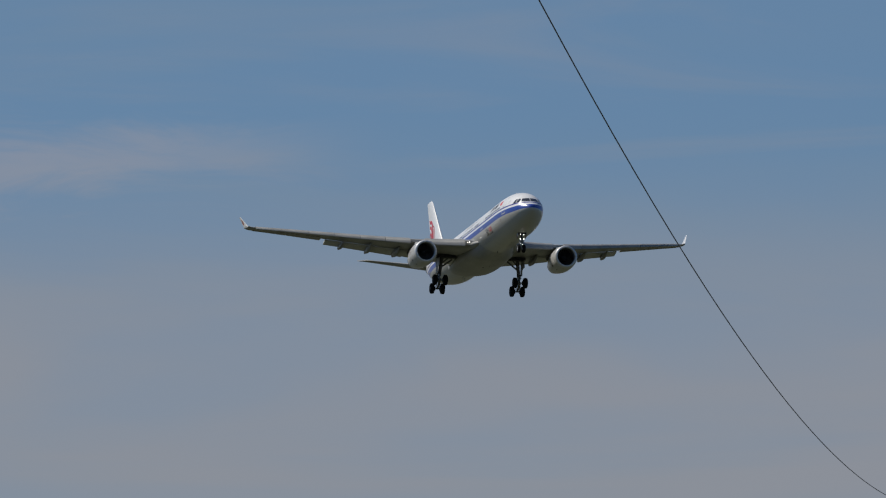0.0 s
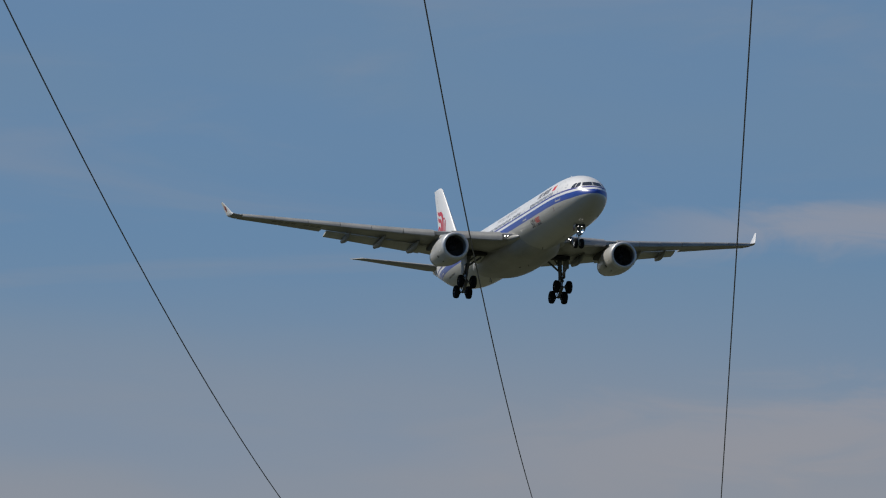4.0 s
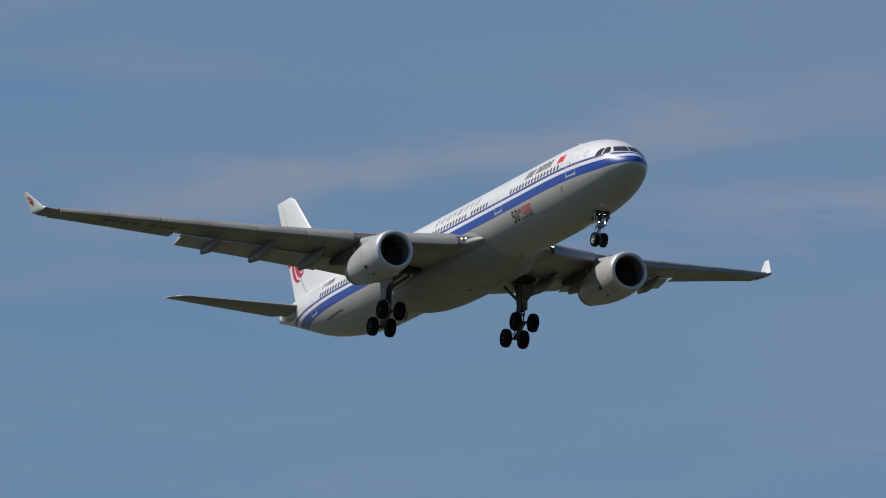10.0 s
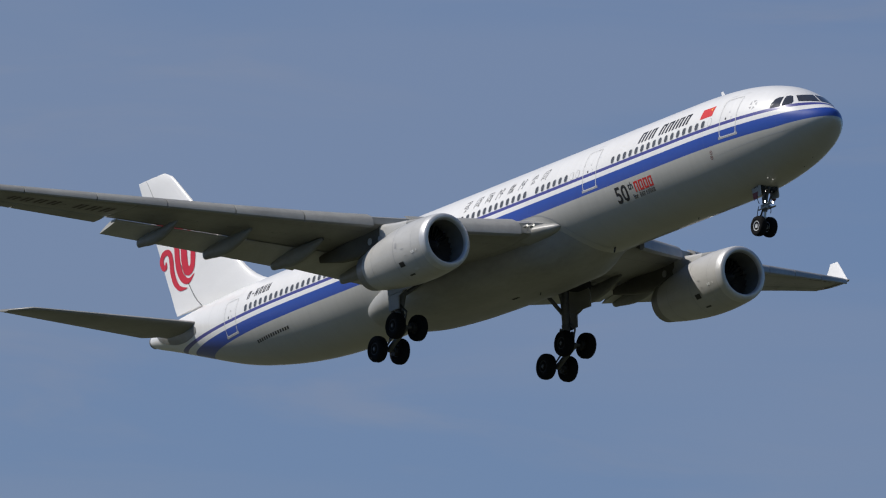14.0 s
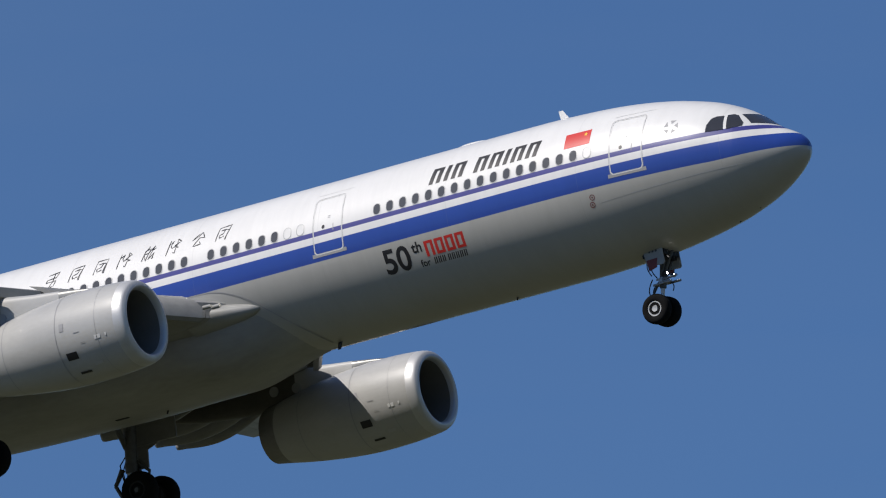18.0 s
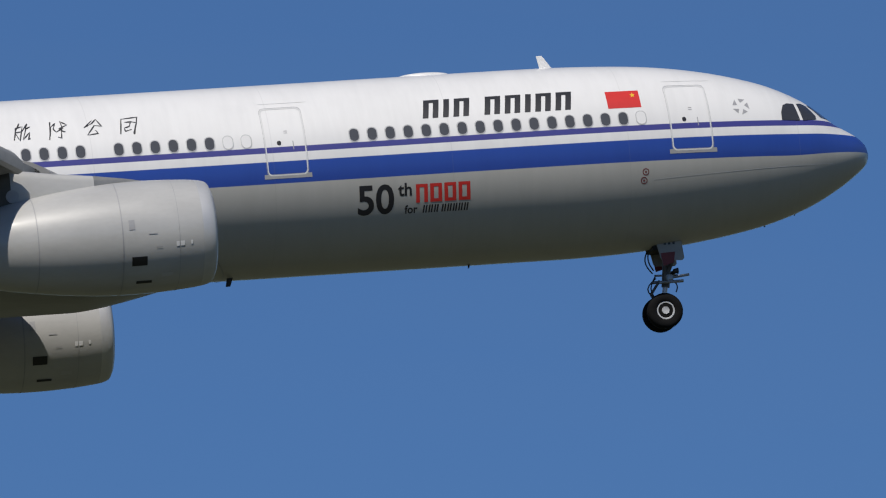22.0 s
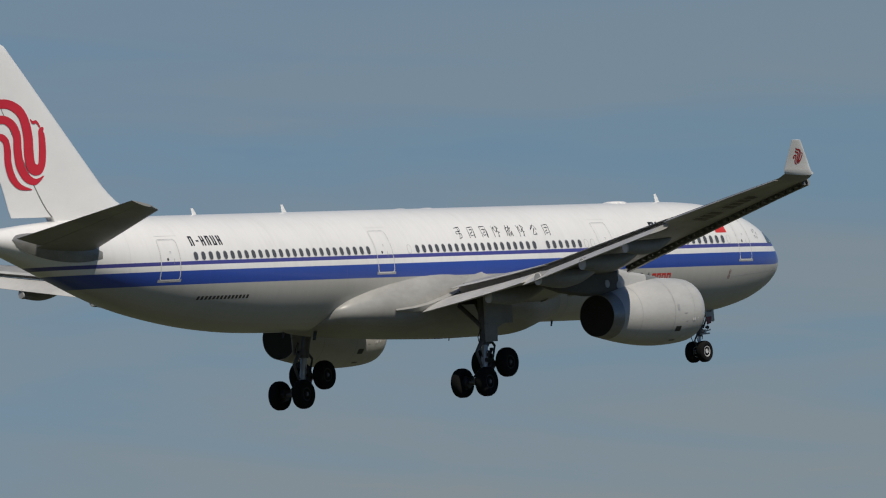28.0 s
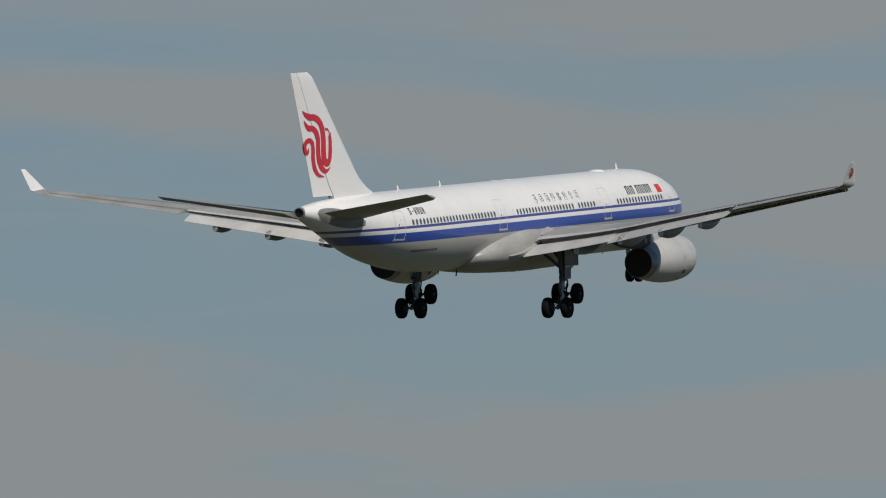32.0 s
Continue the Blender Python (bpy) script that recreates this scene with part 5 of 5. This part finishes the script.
def build_main_gear(s):
    ty, rim = MAIN_WHEEL
    cx, cy, cz = -32.49, s * 5.37, -5.25
    top = (-31.9, s * 5.05, -1.5)
    leg = part("main_gear", tube(top, (-32.25, s * 5.30, -3.75), 0.26, 0.21, 18), M_STEEL, plane, "main landing gear leg with a tilted four-wheel bogie")
    part("piston", tube((-32.25, s * 5.30, -3.7), (cx, cy, cz), 0.16, None, 16), M_LIGHTMETAL, leg, "bright piston")
    # bogie beam, tail low
    tilt = math.atan2(0.94, 1.86)
    c, sn = math.cos(tilt), math.sin(tilt)
    f = Vector((cx + 0.99 * c, cy, cz + 0.99 * sn * 0.98))
    r = Vector((cx - 0.99 * c, cy, cz - 0.99 * sn * 0.98))
    part("bogie_beam", tube(f, r, 0.15, None, 14), M_STEEL, leg)
    for p in (f, r):
        part("axle", tube(p - Vector((0, 0.95, 0)), p + Vector((0, 0.95, 0)), 0.085), M_STEEL, leg)
        for q in (-1, 1):
            w = shared("main_wheel", ty, Matrix.Translation(p + Vector((0, q * 0.70, 0))), leg, "black tyre")
            shared("wheel_rim", rim, Matrix(), w)
            part("brake", tube(p + Vector((0, q * 0.28, 0)), p + Vector((0, q * 0.55, 0)), 0.27, None, 18), M_BRAKE, leg)
    bm = tube((-32.65, cy, -3.75), (-33.05, cy, -4.25), 0.075)
    add_tube(bm, (-33.05, cy, -4.25), (-32.7, cy, -4.95), 0.07)
    add_tube(bm, (-32.65, cy - 0.14, -3.75), (-33.05, cy, -4.25), 0.06)
    part("torque_link", bm, M_STEEL, leg)
    bm = tube((-32.3, s * 5.2, -3.05), (-31.9, s * 3.7, -2.0), 0.11)
    add_tube(bm, (-32.25, s * 5.2, -2.6), (-31.3, s * 4.2, -1.8), 0.09)
    part("side_brace", bm, M_STEEL, leg)
    bm = tube((-32.1, cy, -3.5), (-31.55, cy, -4.0), 0.06)
    add_tube(bm, (-31.55, cy, -4.0), (f.x - 0.2, cy, f.z + 0.1), 0.05)
    for q in (-0.22, 0.22):
        part("brake_rod", tube((cx, cy + q, cz + 0.2), (r.x + 0.2, cy + q, r.z + 0.2), 0.045), M_STEEL, leg)
    part("pitch_trimmer", bm, M_STEEL, leg)
    for k, (dx, dz) in enumerate(((0.28, -3.6), (0.36, -3.9), (-0.3, -3.8), (-0.4, -3.55))):
        bm = tube((-32.3 + dx * 0.5, cy + 0.1, -3.2), (-32.4 + dx, cy + 0.05, dz), 0.022, n=6)
        add_tube(bm, (-32.4 + dx, cy + 0.05, dz), (-32.5 + dx * 0.3, cy, -4.5), 0.022, n=6)
        part("hose", bm, M_BRAKE, leg)
    rnd = random.Random(3 + s)
    for k in range(9):
        a = rnd.uniform(0, 6.28)
        z0 = -3.7 - 0.12 * k
        p = Vector((-32.3 + 0.27 * math.cos(a), cy + 0.27 * math.sin(a), z0))
        part("fitting", box(p - Vector((0.07, 0.07, 0.09)), p + Vector((0.07, 0.07, 0.09)), 0.02), M_BRAKE, leg)
    part("collar", tube((-32.24, s * 5.30, -3.62), (-32.28, s * 5.31, -3.95), 0.25, 0.22, 16), M_STEEL, leg)
    # leg door, hung outboard of the strut, in two boards
    for outline, y in (([(-32.68, -1.45), (-32.68, -2.95), (-30.45, -2.95), (-30.45, -2.2), (-30.85, -1.45)], 5.70), ([(-32.68, -2.97), (-32.66, -3.80), (-31.75, -3.80), (-31.72, -3.15), (-31.2, -2.97)], 5.68)):
        loops = [[Vector((x, s * (y + d), z)) for x, z in outline] for d in (-0.035, 0.035)]
        part("leg_door", loft(loops), M_DOORGREY, leg, "dull grey gear leg door", 30)
    # solid box painted near-black for the shade of the main bay
    part("main_bay_shade", box((-31.6, min(s * 3.4, s * 5.9), -1.95), (-30.6, max(s * 3.4, s * 5.9), -1.55), 0.02), M_CAVITY_SHADE, plane, "near-black box for the shade of the main wheel bay")


MAIN_WHEEL = wheel_meshes(0.70, 0.52, 0.31, M_HUBDARK)
for s in (-1, 1):
    build_main_gear(s)


# ---- overhead cables and the ground ----
def build_cable(az, a, d0, bow):
    """A conductor that sags between two far supports; az: its heading in degrees, a: its offset to the left, d0: its lowest place, bow: how it curves."""
    c, sn = math.cos(radians(az)), math.sin(radians(az))
    loops = []
    for k in range(60):
        d = -20 + 225 * k / 59
        p = Vector((c * d - sn * a, sn * d + c * a, 1.7 + 9.7 + bow * (d - d0) ** 2))
        loops.append([p + (Vector((-sn, c, 0)) * math.cos(t) + Vector((0, 0, 1)) * math.sin(t)) * 0.0052 for t in [2 * math.pi * i / 8 for i in range(8)]])
    ob = part("overhead_cable", loft(loops), M_CABLE)
    tagged(ob, "thin dark overhead power cable sagging across the sky", "cable", "overhead line")


for az, a, d0, bow in ((162.409, 4.900, 73.66, 2.434e-4), (162.550, 1.940, 66.20, 2.484e-4), (162.642, -0.325, 66.17, 0.558e-4)):
    build_cable(az, a, d0, bow)

bm = bmesh.new()
rings = [[Vector((r * math.cos(t), r * math.sin(t), -0.02 if r < 10 else 0.6 * noise.noise(Vector((r * math.cos(t), r * math.sin(t), 0)) * 0.01) - 0.6)) for t in [2 * math.pi * i / 48 for i in range(48)]] for r in (2, 60, 250, 700, 1500, 2600, 3800, 4800)]
add_loft(bm, rings, cap=False)
bm.faces.new([v for v in bm.verts if v.co.length < 2.5][:48])
ground = part("ground", bm, M_GROUND)
tagged(ground, "flat green and straw coloured meadow", "ground", kind="structure")


def motions():
    walk(plane, [
        (0, pose(-1596.87, 412.62, 152.09, -0.642, -4.739, -1.954)),
        (0.5, pose(-1560.23, 410.07, 151.35, 0.352, -4.715, -1.785)),
        (1, pose(-1523.36, 407.31, 150.60, 0.973, -4.690, -1.652)),
        (1.5, pose(-1485.78, 404.88, 149.27, 0.775, -4.715, -1.570)),
        (2, pose(-1447.55, 402.46, 147.87, 0.231, -4.762, -1.509)),
        (2.5, pose(-1408.98, 399.84, 146.16, -0.175, -4.766, -1.425)),
        (3, pose(-1370.22, 397.60, 144.44, -0.304, -4.719, -1.307)),
        (3.5, pose(-1331.68, 395.47, 142.62, -0.129, -4.711, -1.168)),
        (5.5, pose(-1177.63, 386.24, 135.30, -0.025, -5.459, -0.311)),
        (6, pose(-1138.83, 384.19, 133.46, -0.006, -5.753, 0.015)),
        (6.5, pose(-1100.11, 381.94, 131.84, 0.317, -5.986, 0.353)),
        (7, pose(-1061.62, 379.96, 130.25, 0.794, -6.079, 0.548)),
        (7.5, pose(-1022.95, 378.44, 128.55, 0.747, -6.182, 0.568)),
        (8, pose(-983.87, 377.22, 126.80, 0.264, -6.332, 0.449)),
        (8.5, pose(-944.89, 375.94, 125.04, -0.525, -6.565, 0.315)),
        (9, pose(-906.06, 375.01, 123.31, -1.170, -6.723, 0.203)),
        (9.5, pose(-867.70, 374.34, 121.63, -1.330, -6.766, 0.282)),
        (10, pose(-829.74, 373.89, 120.02, -0.903, -6.669, 0.559)),
        (10.5, pose(-792.12, 373.77, 118.45, -0.382, -6.481, 0.838)),
        (11, pose(-754.25, 373.58, 116.85, -0.037, -6.276, 1.020)),
        (11.5, pose(-716.44, 373.46, 115.26, 0.443, -5.959, 0.961)),
        (12, pose(-678.57, 373.37, 113.66, 0.778, -5.668, 0.778)),
        (12.5, pose(-640.49, 373.32, 112.05, 0.545, -5.584, 0.641)),
        (13, pose(-602.00, 373.07, 110.35, 0.012, -5.687, 0.649)),
        (13.5, pose(-563.59, 372.84, 108.67, -0.229, -5.762, 0.624)),
        (15.5, pose(-409.50, 371.34, 101.76, -0.019, -5.777, 0.314)),
        (16, pose(-370.99, 370.83, 100.00, -0.385, -5.838, 0.360)),
        (16.5, pose(-332.64, 370.45, 98.26, -0.452, -5.851, 0.440)),
        (17, pose(-294.36, 370.04, 96.53, -0.177, -5.803, 0.517)),
        (17.5, pose(-256.20, 369.76, 94.82, 0.398, -5.680, 0.460)),
        (18, pose(-218.02, 369.39, 93.10, 1.052, -5.523, 0.276)),
        (18.5, pose(-179.81, 368.83, 91.32, 1.270, -5.387, -0.064)),
        (19, pose(-141.55, 367.93, 89.47, 1.137, -5.319, -0.409)),
        (19.5, pose(-103.50, 367.19, 87.66, 0.883, -5.284, -0.822)),
        (20, pose(-65.52, 366.13, 85.79, 0.617, -5.326, -1.051)),
        (20.5, pose(-27.71, 364.76, 83.84, 0.600, -5.412, -1.129)),
        (21, pose(9.83, 363.29, 81.87, 0.896, -5.527, -1.068)),
        (21.5, pose(47.12, 361.88, 79.94, 1.580, -5.630, -1.019)),
        (22, pose(84.19, 360.74, 78.07, 1.902, -5.709, -0.957)),
        (22.5, pose(121.18, 359.97, 76.29, 1.867, -5.732, -0.945)),
        (23, pose(158.08, 359.30, 74.52, 1.600, -5.697, -0.907)),
        (23.5, pose(194.70, 358.33, 72.70, 0.259, -5.566, -0.881)),
        (24, pose(231.27, 357.54, 70.93, -0.908, -5.453, -0.696)),
        (24.5, pose(267.64, 356.68, 69.14, -1.485, -5.351, -0.647)),
        (25, pose(304.24, 356.26, 67.44, -1.238, -5.326, -0.492)),
        (25.5, pose(340.73, 355.79, 65.72, -0.636, -5.339, -0.455)),
        (26, pose(377.53, 355.68, 64.07, -0.138, -5.364, -0.420)),
        (26.5, pose(414.28, 355.54, 62.41, 0.021, -5.357, -0.514)),
        (28.5, pose(562.90, 355.99, 55.92, -0.918, -5.256, -0.025)),
        (29, pose(600.10, 356.05, 54.29, -0.564, -5.385, 0.259)),
        (29.5, pose(636.78, 355.81, 52.60, -0.398, -5.506, 0.536)),
        (30, pose(673.76, 355.73, 50.93, 0.278, -5.722, 0.874)),
        (30.5, pose(710.67, 355.62, 49.25, 0.762, -5.849, 1.040)),
        (31, pose(747.91, 355.66, 47.60, 0.536, -5.742, 1.148)),
        (31.5, pose(784.96, 355.60, 45.91, -0.024, -5.512, 1.098)),
        (32, pose(822.16, 355.60, 44.25, -0.525, -5.268, 1.075)),
    ])


motions()
